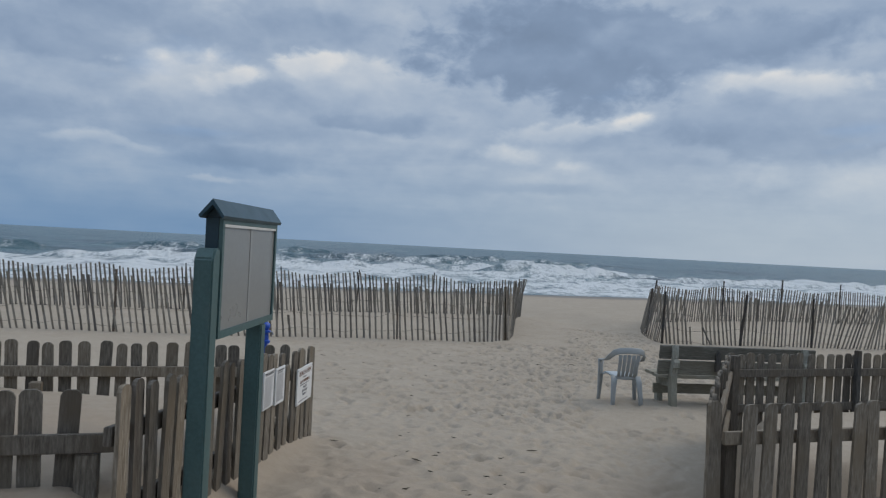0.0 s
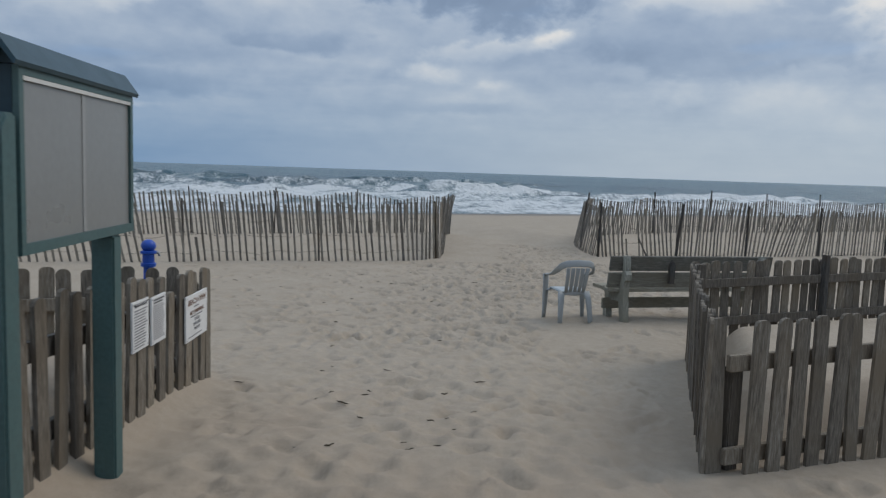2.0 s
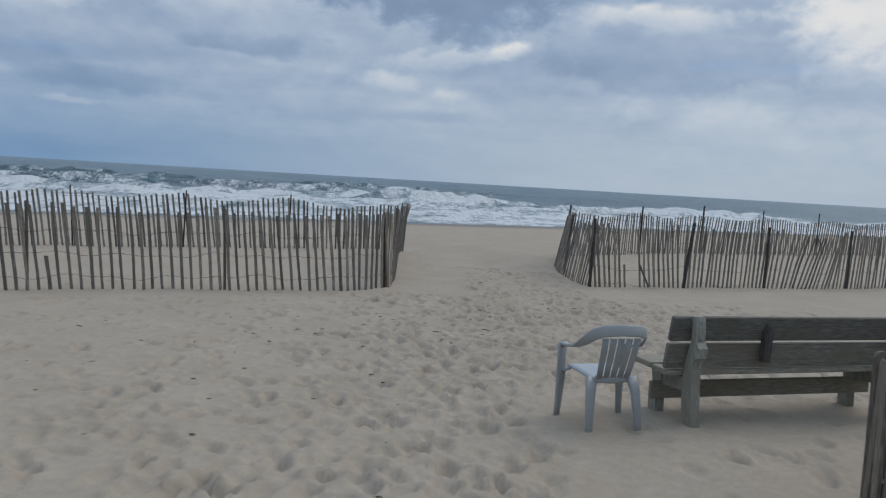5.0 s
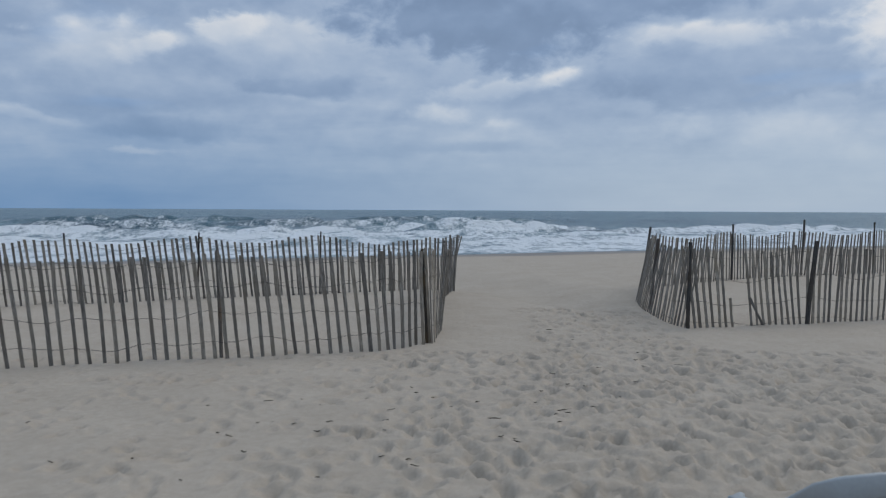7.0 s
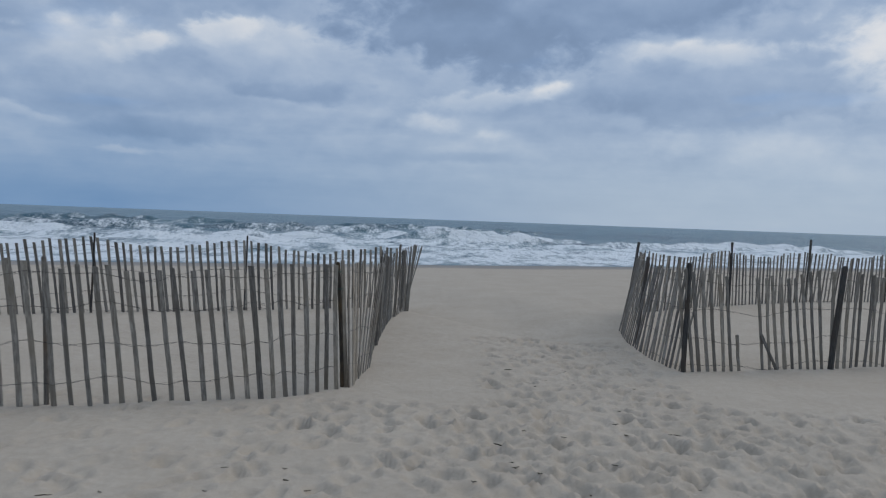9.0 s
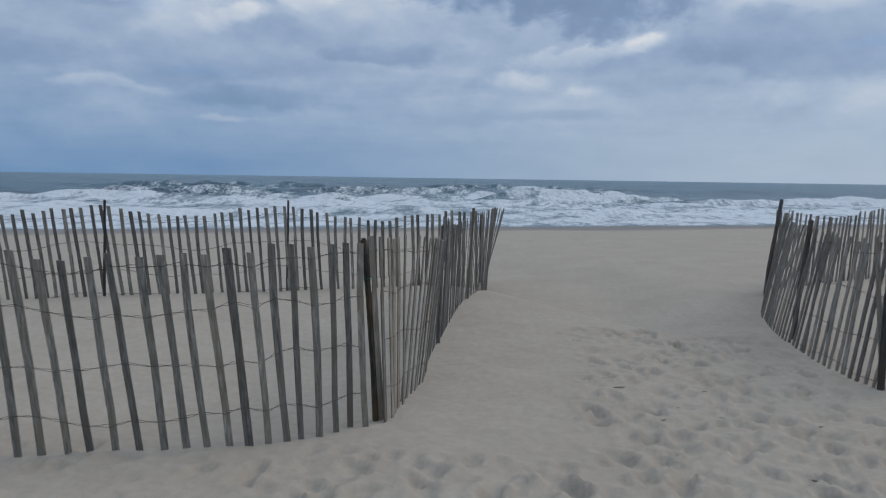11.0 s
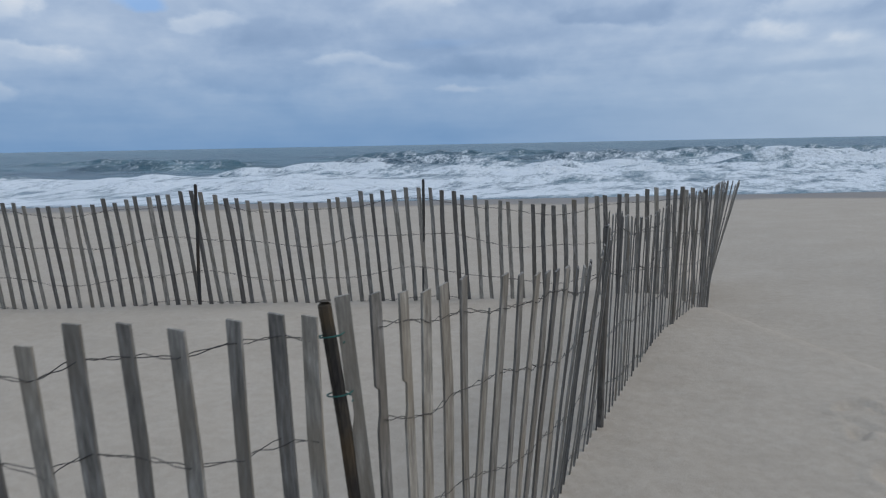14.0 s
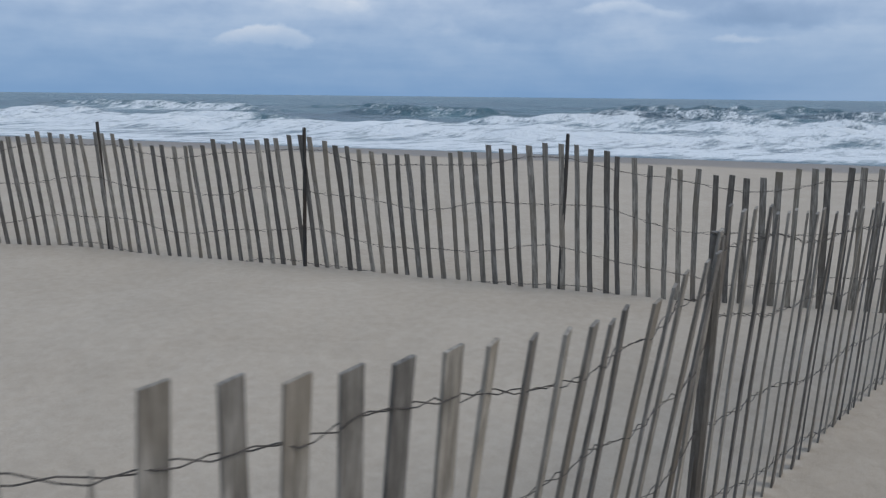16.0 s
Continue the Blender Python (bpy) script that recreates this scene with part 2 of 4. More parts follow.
def plain(name, col, rough, vary=0.12, scale=14.0, metal=0.0, spec=0.4, bump=0.1, dirt=None):
    m, t, b = material(name, rough, metal, spec)
    tex = add(t, "ShaderNodeTexCoord").outputs["Object"]
    fine = noise_of(t, tex, scale * 6, 5.0)
    broad = noise_of(t, tex, scale * 0.35, 4.0)
    lo, hi = tuple(c * (1 - vary) for c in col), tuple(min(1, c * (1 + vary)) for c in col)
    c1 = ramp_of(t, fine, (0.3, lo), (0.7, hi))
    c2 = mix_of(t, ramp_of(t, broad, (0.5, (0, 0, 0)), (0.72, (0.6, 0.6, 0.6))), c1, dirt or tuple(c * 0.7 for c in col))
    t.links.new(c2, b.inputs["Base Color"])
    r = math_of(t, "MULTIPLY_ADD", broad, 0.3)
    t.nodes[-1].inputs[2].default_value = rough - 0.15
    t.links.new(r, b.inputs["Roughness"])
    bump_of(t, b, fine, bump, 0.003)
    return m


MAT_GREEN = plain("green_paint", (0.05, 0.102, 0.102), 0.5, 0.15, 9.0, dirt=(0.085, 0.125, 0.12))
MAT_ROOF = plain("blue_green_roof_paint", (0.022, 0.062, 0.085), 0.45, 0.12, 9.0)
MAT_SIDE = plain("dark_blue_cabinet_paint", (0.014, 0.040, 0.055), 0.5, 0.12, 9.0)
MAT_PLASTIC = plain("faded_blue_plastic", (0.31, 0.325, 0.322), 0.5, 0.05, 10.0, bump=0.04, dirt=(0.235, 0.245, 0.24))
MAT_SEAT = plain("pale_blue_plastic", (0.38, 0.42, 0.435), 0.45, 0.05, 10.0, bump=0.03, dirt=(0.36, 0.44, 0.5))
MAT_BLUE = plain("bright_blue_paint", (0.008, 0.065, 0.36), 0.4, 0.12, 12.0, bump=0.05)
MAT_PAPER = plain("white_sign_board", (0.66, 0.66, 0.65), 0.6, 0.05, 12.0, bump=0.02, dirt=(0.55, 0.55, 0.54))
MAT_INK = plain("dark_print", (0.045, 0.045, 0.05), 0.7, 0.1)
MAT_PRINT = plain("grey_print", (0.22, 0.22, 0.23), 0.7, 0.1)
MAT_RED = plain("red_brown_print", (0.20, 0.11, 0.075), 0.7, 0.1)
MAT_WIRE = plain("rusty_wire", (0.06, 0.053, 0.048), 0.6, 0.3, 40.0, metal=0.6)
MAT_CORD = plain("green_cord", (0.01, 0.09, 0.075), 0.6, 0.2, 30.0)
MAT_TWIG = plain("dry_dark_weed", (0.05, 0.038, 0.025), 0.9, 0.3, 30.0)
MAT_STEEL = plain("dull_metal", (0.28, 0.29, 0.30), 0.4, 0.15, 30.0, metal=0.8)
MAT_PANEL = plain("clouded_display_panel", (0.20, 0.205, 0.20), 0.3, 0.06, 5.0, bump=0.02, spec=0.5, dirt=(0.235, 0.24, 0.235))
MAT_STRIP = plain("white_edge_strip", (0.55, 0.55, 0.53), 0.5, 0.05)

# sand: grain, damp mottling, darker wet band along the water
SAND, st, sb = material("sand", 0.95, 0, 0.15)
geo = add(st, "ShaderNodeNewGeometry").outputs["Position"]
g1 = noise_of(st, geo, 260.0, 2.0, 0.7)
g2 = noise_of(st, geo, 1.1, 5.0, 0.6)
g3 = noise_of(st, geo, 14.0, 5.0, 0.65)
scol = ramp_of(st, g2, (0.3, (0.310, 0.259, 0.200)), (0.7, (0.372, 0.316, 0.250)))
scol = mix_of(st, 0.22, scol, ramp_of(st, g3, (0.35, (0.24, 0.198, 0.152)), (0.65, (0.48, 0.41, 0.33))))
scol = mix_of(st, 0.22, scol, ramp_of(st, g1, (0.3, (0.15, 0.122, 0.095)), (0.7, (0.56, 0.49, 0.40))))
off = add(st, "ShaderNodeSeparateXYZ", [(geo, 0)])
shore_v = math_of(st, "ADD", math_of(st, "MULTIPLY", off.outputs[0], -0.407), math_of(st, "MULTIPLY", off.outputs[1], 0.914))
edge = math_of(st, "ADD", shore_v, math_of(st, "MULTIPLY", noise_of(st, geo, 0.12, 4.0), 9.0))
wet = math_of(st, "MULTIPLY", math_of(st, "SUBTRACT", edge, 44.5), 0.35, clamp=True)
# sand turns browner towards the landward end of the path, in mottles
brown_mix = math_of(st, "ADD", math_of(st, "MULTIPLY", off.outputs[1], -0.2), math_of(st, "MULTIPLY", g2, 1.6))
brown_mix = math_of(st, "MULTIPLY", brown_mix, 0.7, clamp=True)
scol = mix_of(st, brown_mix, scol, (0.255, 0.19, 0.135))
scol = mix_of(st, wet, scol, (0.185, 0.156, 0.126))
st.links.new(scol, sb.inputs["Base Color"])
rough = add(st, "ShaderNodeMapRange", [(wet, 0)])
rough.inputs[3].default_value, rough.inputs[4].default_value = 0.95, 0.5
st.links.new(rough.outputs[0], sb.inputs["Roughness"])
bump_of(st, sb, math_of(st, "ADD", math_of(st, "MULTIPLY", g1, 0.25), g3), 0.6, 0.014)

# sea water with foam where the mesh says that waves break
SEA, wt2, wb = material("sea_water", 0.12, 0, 0.32)
wpos = add(wt2, "ShaderNodeNewGeometry").outputs["Position"]
stretch = add(wt2, "ShaderNodeMapping", [(wpos, 0)])
stretch.inputs["Rotation"].default_value = (0, 0, radians(-24))
stretch.inputs["Scale"].default_value = (0.45, 1.0, 1.0)
w1 = noise_of(wt2, stretch.outputs[0], 0.55, 6.0, 0.62)
w2 = noise_of(wt2, stretch.outputs[0], 0.06, 4.0, 0.55)
w3 = noise_of(wt2, stretch.outputs[0], 0.9, 6.0, 0.7)
foam = add(wt2, "ShaderNodeAttribute", attribute_name="foam").outputs["Fac"]
streaky = add(wt2, "ShaderNodeMapping", [(wpos, 0)])
streaky.inputs["Rotation"].default_value = (0, 0, radians(-24))
streaky.inputs["Scale"].default_value = (0.75, 0.28, 1.0)
lace = math_of(wt2, "SUBTRACT", noise_of(wt2, streaky.outputs[0], 0.7, 8.0, 0.7), 0.5)
froth = math_of(wt2, "SUBTRACT", noise_of(wt2, streaky.outputs[0], 3.4, 5.0, 0.65), 0.5)
torn = math_of(wt2, "ADD", math_of(wt2, "MULTIPLY", lace, 2.9), math_of(wt2, "MULTIPLY", froth, 1.7))
mask = math_of(wt2, "MULTIPLY", math_of(wt2, "ADD", math_of(wt2, "SUBTRACT", foam, 0.30), torn), 1.6, clamp=True)
far = add(wt2, "ShaderNodeMapping", [(wpos, 0)])
far.inputs["Rotation"].default_value = (0, 0, radians(-24))
far.inputs["Scale"].default_value = (0.22, 1.0, 1.0)
chop = noise_of(wt2, far.outputs[0], 0.09, 6.0, 0.68)
caps = math_of(wt2, "MULTIPLY", math_of(wt2, "SUBTRACT", noise_of(wt2, far.outputs[0], 0.13, 5.0, 0.72), 0.64), 16.0, clamp=True)
mask = math_of(wt2, "MAXIMUM", mask, math_of(wt2, "MULTIPLY", caps, 0.75))
# light and dark flecks on the wavelets are put into the water's colour
fleck_tone = math_of(wt2, "ADD", math_of(wt2, "MULTIPLY", math_of(wt2, "SUBTRACT", chop, 0.5), 1.9), w2)
wcol = ramp_of(wt2, fleck_tone, (0.2, (0.016, 0.055, 0.082)), (0.55, (0.040, 0.108, 0.136)), (0.85, (0.092, 0.178, 0.202)))
wcol = mix_of(wt2, ramp_of(wt2, w1, (0.42, (0, 0, 0)), (0.66, (0.75, 0.75, 0.75))), wcol, (0.115, 0.172, 0.192))
wt2.links.new(mix_of(wt2, mask, wcol, (0.66, 0.69, 0.695)), wb.inputs["Base Color"])
wr = add(wt2, "ShaderNodeMapRange", [(mask, 0)])
wr.inputs[3].default_value, wr.inputs[4].default_value = 0.32, 0.95
wt2.links.new(wr.outputs[0], wb.inputs["Roughness"])
bump_of(wt2, wb, math_of(wt2, "ADD", math_of(wt2, "ADD", w1, math_of(wt2, "MULTIPLY", w3, 0.5)), math_of(wt2, "MULTIPLY", froth, 0.5)), 0.9, 0.9)

# ---- mesh helpers ----


def part(name, bm, mat, parent=None, label="", smooth=False):
    me = bpy.data.meshes.new(name)
    bm.to_mesh(me)
    bm.free()
    me.materials.append(mat)
    if smooth:
        me.shade_smooth()
    ob = new(name, me)
    if parent is not None:
        ob.parent = parent
    if label:
        ob["label"] = label
    return ob


def box(bm, cx, cy, cz, sx, sy, sz, m=None, bevel=0.0):
    r = bmesh.ops.create_cube(bm, size=1.0)
    vs = r["verts"]
    for v in vs:
        v.co = Vector((cx + v.co.x * sx, cy + v.co.y * sy, cz + v.co.z * sz))
    if bevel:
        edges = list({e for v in vs for e in v.link_edges})
        out = bmesh.ops.bevel(bm, geom=edges, offset=bevel, segments=2, affect="EDGES")
        vs = list({v for f in out["faces"] for v in f.verts} | {v for v in vs if v.is_valid})
    if m is not None:
        bmesh.ops.transform(bm, matrix=m, verts=vs)
    return vs


def tube(bm, points, radius, sides=6, caps=True):
    """A round bar along points; radius is a number or one for each point."""
    rings = []
    n = len(points)
    for i, p in enumerate(points):
        p = Vector(p)
        ahead = (Vector(points[min(i + 1, n - 1)]) - Vector(points[max(i - 1, 0)])).normalized()
        side = ahead.cross(Vector((0, 0, 1)))
        side = side.normalized() if side.length > 1e-3 else Vector((1, 0, 0))
        over = side.cross(ahead)
        r = radius[i] if isinstance(radius, (list, tuple)) else radius
        rings.append([bm.verts.new(p + (side * math.cos(a) + over * math.sin(a)) * r) for a in (2 * math.pi * k / sides for k in range(sides))])
    for a, b in zip(rings, rings[1:]):
        for k in range(sides):
            bm.faces.new((a[k], a[(k + 1) % sides], b[(k + 1) % sides], b[k]))
    if caps:
        bm.faces.new(rings[0][::-1])
        bm.faces.new(rings[-1])


def prism(bm, outline, depth, m=None):
    """A flat outline of (x, z) made depth thick along y, centred."""
    a = [bm.verts.new((x, -depth / 2, z)) for x, z in outline]
    b = [bm.verts.new((x, depth / 2, z)) for x, z in outline]
    bm.faces.new(a)
    bm.faces.new(b[::-1])
    for i in range(len(a)):
        j = (i + 1) % len(a)
        bm.faces.new((a[i], b[i], b[j], a[j]))
    if m is not None:
        bmesh.ops.transform(bm, matrix=m, verts=a + b)
    return a + b


def thing(name, label, category, m, group="", kind=""):
    ob = new(name)
    ob.matrix_basis = m
    ob.empty_display_size = 0.1
    return tagged(ob, label, category, group, kind)


# ---- the ground ----
def smooth(t):
    t = np.clip(t, 0, 1)
    return t * t * (3 - 2 * t)


def ground_shape(x, y):
    """Height of the sand without its small relief."""
    x, y = np.asarray(x, float), np.asarray(y, float)
    v = -0.407 * x + 0.914 * y
    z = 0.44 - 0.36 * smooth(y / 6.9) - 0.08 * smooth((y - 7) / 5)
    z = z + 0.07 * np.exp(-((v - 17.2) / 2.0) ** 2)
    z = z - 1.55 * smooth((v - 17.5) / 44.0) * (v > 17.5) - 0.02 * np.maximum(v - 50, 0)
    z = np.maximum(z, -6.0)
    bank = smooth((-1.38 - x) / 0.5) * smooth((y + 1.6) / 1.2) * smooth((3.75 - y) / 1.2) * smooth((x + 9) / 2)
    z = z + 0.37 * bank
    z = z - 0.085 * smooth((x - 0.5) / 0.9) * smooth((7 - y) / 2)
    lee = (x - 0.4) * 0.76 + (y - 19.35) * 0.65
    z = z - 0.21 * smooth(lee / 0.45) * smooth((3.4 - x) / 1.6) * smooth((x + 0.6) / 0.8) * (1 - smooth((lee - 1.5) / 4))
    dl = (x - 1.44) * 0.956 - (y - 1.97) * 0.293
    df = -(x - 1.45) * 0.37 + (y - 1.96) * 0.93
    db = (x - 2.47) * 0.4 - (y - 5.40) * 0.914
    z = z + 0.37 * smooth((dl + 0.02) / 0.5) * smooth((df + 0.02) / 0.4) * smooth((db + 0.15) / 0.5) * smooth((11 - x) / 3)
    return z


def value_noise(x, y, scale, seed):
    r = np.random.RandomState(seed).rand(64, 64)
    u, v = x / scale, y / scale
    i, j = np.floor(u).astype(int), np.floor(v).astype(int)
    f, g = u - i, v - j
    f, g = f * f * (3 - 2 * f), g * g * (3 - 2 * g)
    a, b = r[i % 64, j % 64], r[(i + 1) % 64, j % 64]
    c, d = r[i % 64, (j + 1) % 64], r[(i + 1) % 64, (j + 1) % 64]
    return (a * (1 - f) + b * f) * (1 - g) + (c * (1 - f) + d * f) * g - 0.5


def axis_steps(lo, hi, step, reach):
    core = list(np.arange(lo, hi + step / 2, step))
    for sign, start in ((-1, lo), (1, hi)):
        s, p, out = step, start, []
        while abs(p) < reach:
            s *= 1.16
            p += sign * s
            out.append(p)
        core = out[::-1] + core if sign < 0 else core + out
    return np.array(core)


gx, gy = axis_steps(-4.6, 7.6, 0.032, 4600), axis_steps(-1.6, 17.4, 0.032, 4600)
GX, GY = np.meshgrid(gx, gy)
GZ = ground_shape(GX, GY)
near = smooth((60 - np.hypot(GX, GY - 8)) / 40)
GZ += near * (0.045 * value_noise(GX, GY, 1.7, 1) + 0.018 * value_noise(GX, GY, 0.55, 2) + 0.012 * value_noise(GX, GY, 0.2, 3) + 0.005 * value_noise(GX, GY, 0.085, 4))
# trodden sand: overlapping footprints along the way to the gap
rnd = random.Random(5)


def trodden(x, y):
    """How much the sand is walked on, 0 to 1."""
    if x < -1.35 and y < 3.4:
        return 0.0
    if y > 13.4 and not 1.4 < x < 3.3:
        return 0.0
    if x > 1.2 + 0.3 * (y - 2) and 1.8 < y < 5.6:
        return 0.0
    if x > 1.1 and 5.6 <= y < 8.0:
        return 0.06
    mid = min(0.3 + 0.19 * y, 2.3)
    return math.exp(-(((x - mid) / 2.4) ** 2)) * (1.0 if y < 14 else 0.5) + (0.22 if y < 7 else 0.1)


made = 0
while made < 5200:
    px, py = rnd.uniform(-4.4, 7.4), rnd.uniform(-1.5, 17.2)
    if rnd.random() > trodden(px, py):
        continue
    made += 1
    turn = rnd.gauss(0.1, 0.6)
    long, wide, deep_ = rnd.uniform(0.06, 0.135), rnd.uniform(0.04, 0.07), rnd.uniform(0.010, 0.037)
    if py < 5.5:  # older, half-filled prints near the enclosures
        deep_, wide = deep_ * 0.55, wide * 1.2
    i0, i1 = np.searchsorted(gx, (px - 0.4, px + 0.4))
    j0, j1 = np.searchsorted(gy, (py - 0.4, py + 0.4))
    ax, ay = GX[j0:j1, i0:i1] - px, GY[j0:j1, i0:i1] - py
    a = (ax * math.cos(turn) + ay * math.sin(turn)) / wide
    b = (-ax * math.sin(turn) + ay * math.cos(turn)) / long
    rr = np.sqrt(a * a + b * b)
    GZ[j0:j1, i0:i1] += -deep_ * np.exp(-(rr ** 3.4)) + 0.45 * deep_ * np.exp(-(((rr - 1.4) / 0.3) ** 2))


def grid_mesh(name, X, Y, Z):
    h, w = X.shape
    me = bpy.data.meshes.new(name)
    co = np.stack([X, Y, Z], -1).reshape(-1, 3).astype(np.float32)
    idx = np.arange(h * w, dtype=np.int32).reshape(h, w)
    quads = np.stack([idx[:-1, :-1], idx[:-1, 1:], idx[1:, 1:], idx[1:, :-1]], -1).reshape(-1, 4)
    me.vertices.add(h * w)
    me.vertices.foreach_set("co", co.ravel())
    me.loops.add(quads.size)
    me.loops.foreach_set("vertex_index", quads.ravel().astype(np.int32))
    me.polygons.add(len(quads))
    me.polygons.foreach_set("loop_start", np.arange(0, quads.size, 4, dtype=np.int32))
    me.update(calc_edges=True)
    me.validate()
    me.shade_smooth()
    return me


sand_mesh = grid_mesh("ground", GX, GY, GZ)
sand_mesh.materials.append(SAND)
tagged(new("ground", sand_mesh), "pale beach sand, trodden with footprints, damp near the water", "ground", kind="structure")


def ground(x, y):
    """Height of the finished sand."""
    i = min(max(int(np.searchsorted(gx, x)), 1), len(gx) - 1)
    j = min(max(int(np.searchsorted(gy, y)), 1), len(gy) - 1)
    f, g = (x - gx[i - 1]) / (gx[i] - gx[i - 1]), (y - gy[j - 1]) / (gy[j] - gy[j - 1])
    return float((GZ[j - 1, i - 1] * (1 - f) + GZ[j - 1, i] * f) * (1 - g) + (GZ[j, i - 1] * (1 - f) + GZ[j, i] * f) * g)


# ---- the sea ----
su = np.concatenate([-np.geomspace(4400, 261, 26), np.arange(-260, -130, 1.6), np.arange(-130, 100, 0.6), np.arange(100, 261, 1.6), np.geomspace(262, 4400, 26)])
sv = np.concatenate([np.arange(41.0, 120, 0.42), np.arange(120, 190, 0.7), np.geomspace(190.8, 4500, 90)])
SU, SV = np.meshgrid(su, sv)
SZ = -1.36 + 0.12 * value_noise(SU, SV * 2.2, 6.0, 12) * smooth((SV - 50) / 20)
SZ += 0.5 * value_noise(SU * 0.6, SV * 1.7, 9.0, 14) * smooth((SV - 95) / 60)
SZ += 0.9 * value_noise(SU * 0.45, SV * 1.3, 22.0, 15) * smooth((SV - 110) / 80)
front = 77 + 24 * value_noise(SU, SU * 0, 34, 18) + 9 * value_noise(SU, SU * 0, 9, 19)
surf = smooth((SV - 49) / 5) * (1 - smooth((SV - front) / 7))
bands = value_noise(SU * 0.35, SV * 1.5, 9, 16) + 0.6 * value_noise(SU * 0.6, SV * 2.2, 5, 17)
FOAM = np.clip(surf * (0.86 + 0.55 * bands) + 0.5 * np.maximum(bands, 0) * smooth((SV - 60) / 15) * (1 - smooth((SV - 118) / 30)), 0, 1)
SZ += 0.5 * surf * smooth((SV - 58) / 16) * (0.6 + 0.9 * value_noise(SU, SV * 1.4, 4.5, 20))
# breakers: long crests with a steep shoreward face; some have curled over into foam
BREAKERS = [(66, -8, 34, 0.45, 1), (74, -44, 30, 0.5, 1), (82, 22, 30, 0.6, 1), (86, -6, 13, 0.9, 1), (86, 45, 10, 1.5, 1), (93, 22, 9, 1.0, 1), (84, -46, 13, 0.9, 1), (90, -72, 12, 0.8, 1), (100, 8, 9, 0.7, 0.7),
            (106, 52, 20, 1.0, 1), (118, -30, 14, 1.2, 0.2), (128, 4, 16, 1.1, 0.5), (132, -84, 18, 1.1, 0.8), (140, 40, 20, 1.2, 0.6), (152, -48, 22, 1.2, 0.3),
            (170, 10, 24, 1.1, 0.35), (176, 80, 30, 1.2, 0.4), (165, -120, 30, 1.2, 0.5), (90, 90, 30, 0.8, 1), (88, -110, 34, 0.8, 1)]
for v0, u0, half, tall, curl in BREAKERS:
    bend = v0 + 3.5 * value_noise(SU, SU * 0 + v0, 14, 21)
    along = np.exp(-(((SU - u0) / half) ** 4))
    d = SV - bend
    lump = 0.55 + 0.9 * (value_noise(SU, SU * 0 + v0, 3.2, 24) + 0.5)
    SZ += tall * lump * along * (np.exp(-((d / 1.4) ** 2)) * (d < 0) + np.exp(-((d / 5.5) ** 2)) * (d >= 0))
    FOAM = np.maximum(FOAM, curl * along * 1.05 * np.exp(-(((d + 1.0) / 2.2) ** 2)))
    FOAM = np.maximum(FOAM, curl * along * 0.8 * smooth((d + 16) / 9) * (d < 1.0))
# tumbling white water stands up in clumps
clumps = 0.42 * value_noise(SU, SV * 0.6, 2.6, 25) + 0.4 * value_noise(SU, SV * 0.7, 1.25, 26)
SZ += clumps * np.clip(FOAM - 0.25, 0, 1) * smooth((SV - 58) / 14) * (1 - smooth((SV - 130) / 40))
SZ = np.where(SV < 46, SZ - (46 - SV) * 0.03, SZ)
FOAM = np.maximum(FOAM, 0.75 * np.exp(-(((SV - 47.5 - 5 * value_noise(SU, SV * 0, 13, 23)) / 1.1) ** 2)))
sea_mesh = grid_mesh("water", SU * 0.914 - SV * 0.407, SU * 0.407 + SV * 0.914, SZ)
attr = sea_mesh.attributes.new("foam", "FLOAT", "POINT")
attr.data.foreach_set("value", FOAM.astype(np.float32).ravel())
sea_mesh.materials.append(SEA)
tagged(new("water", sea_mesh), "grey-green rough sea with white breakers and surf", "sea", kind="structure")

# ---- picket enclosures ----
def picket_mesh(seed, tall, wide, thick=0.021):
    """A board with a rounded, slightly worn head; its foot is at z = 0."""
    r = random.Random(seed)
    c = wide * r.uniform(0.26, 0.36)
    h = wide / 2
    outline = [(-h, -0.12), (h, -0.12), (h + r.uniform(-0.003, 0.003), tall * 0.5), (h, tall - c), (h - c * 0.35, tall - c * 0.35), (h - c, tall),
               (-h + c, tall), (-h + c * 0.35, tall - c * 0.35), (-h, tall - c), (-h + r.uniform(-0.003, 0.003), tall * 0.45)]
    bm = bmesh.new()
    prism(bm, outline, thick)
    me = bpy.data.meshes.new("picket")
    bm.to_mesh(me)
    bm.free()
    me.materials.append(MAT_PICKET)
    return me


PICKETS = [picket_mesh(i, 0.84, w) for i, w in enumerate((0.088, 0.092, 0.085, 0.095, 0.09))]


def picket_row(fence, start, step, count, top0, top1, rnd, wide=1.0, lift=0.0, lean=0.0, skip=()):
    """Pickets from start onwards; tops run from top0 to top1."""
    ang = math.degrees(math.atan2(step[1], step[0]))
    for i in range(count):
        if i in skip:
            continue
        x, y = start[0] + step[0] * i, start[1] + step[1] * i
        top = top0 + (top1 - top0) * i / max(count - 1, 1) + rnd.uniform(-0.014, 0.014)
        ob = new("picket", rnd.choice(PICKETS))
        ob.parent = fence
        out = rnd.uniform(-0.006, 0.006)
        ob.matrix_basis = pose(x + out * math.sin(radians(ang)), y - out * math.cos(radians(ang)), top - 0.84, rnd.uniform(-1.5, 1.5), lean + rnd.gauss(0, 1.0), ang + rnd.uniform(-3, 3)) @ Matrix.Diagonal((wide * rnd.uniform(0.94, 1.06), 1, 1, 1))


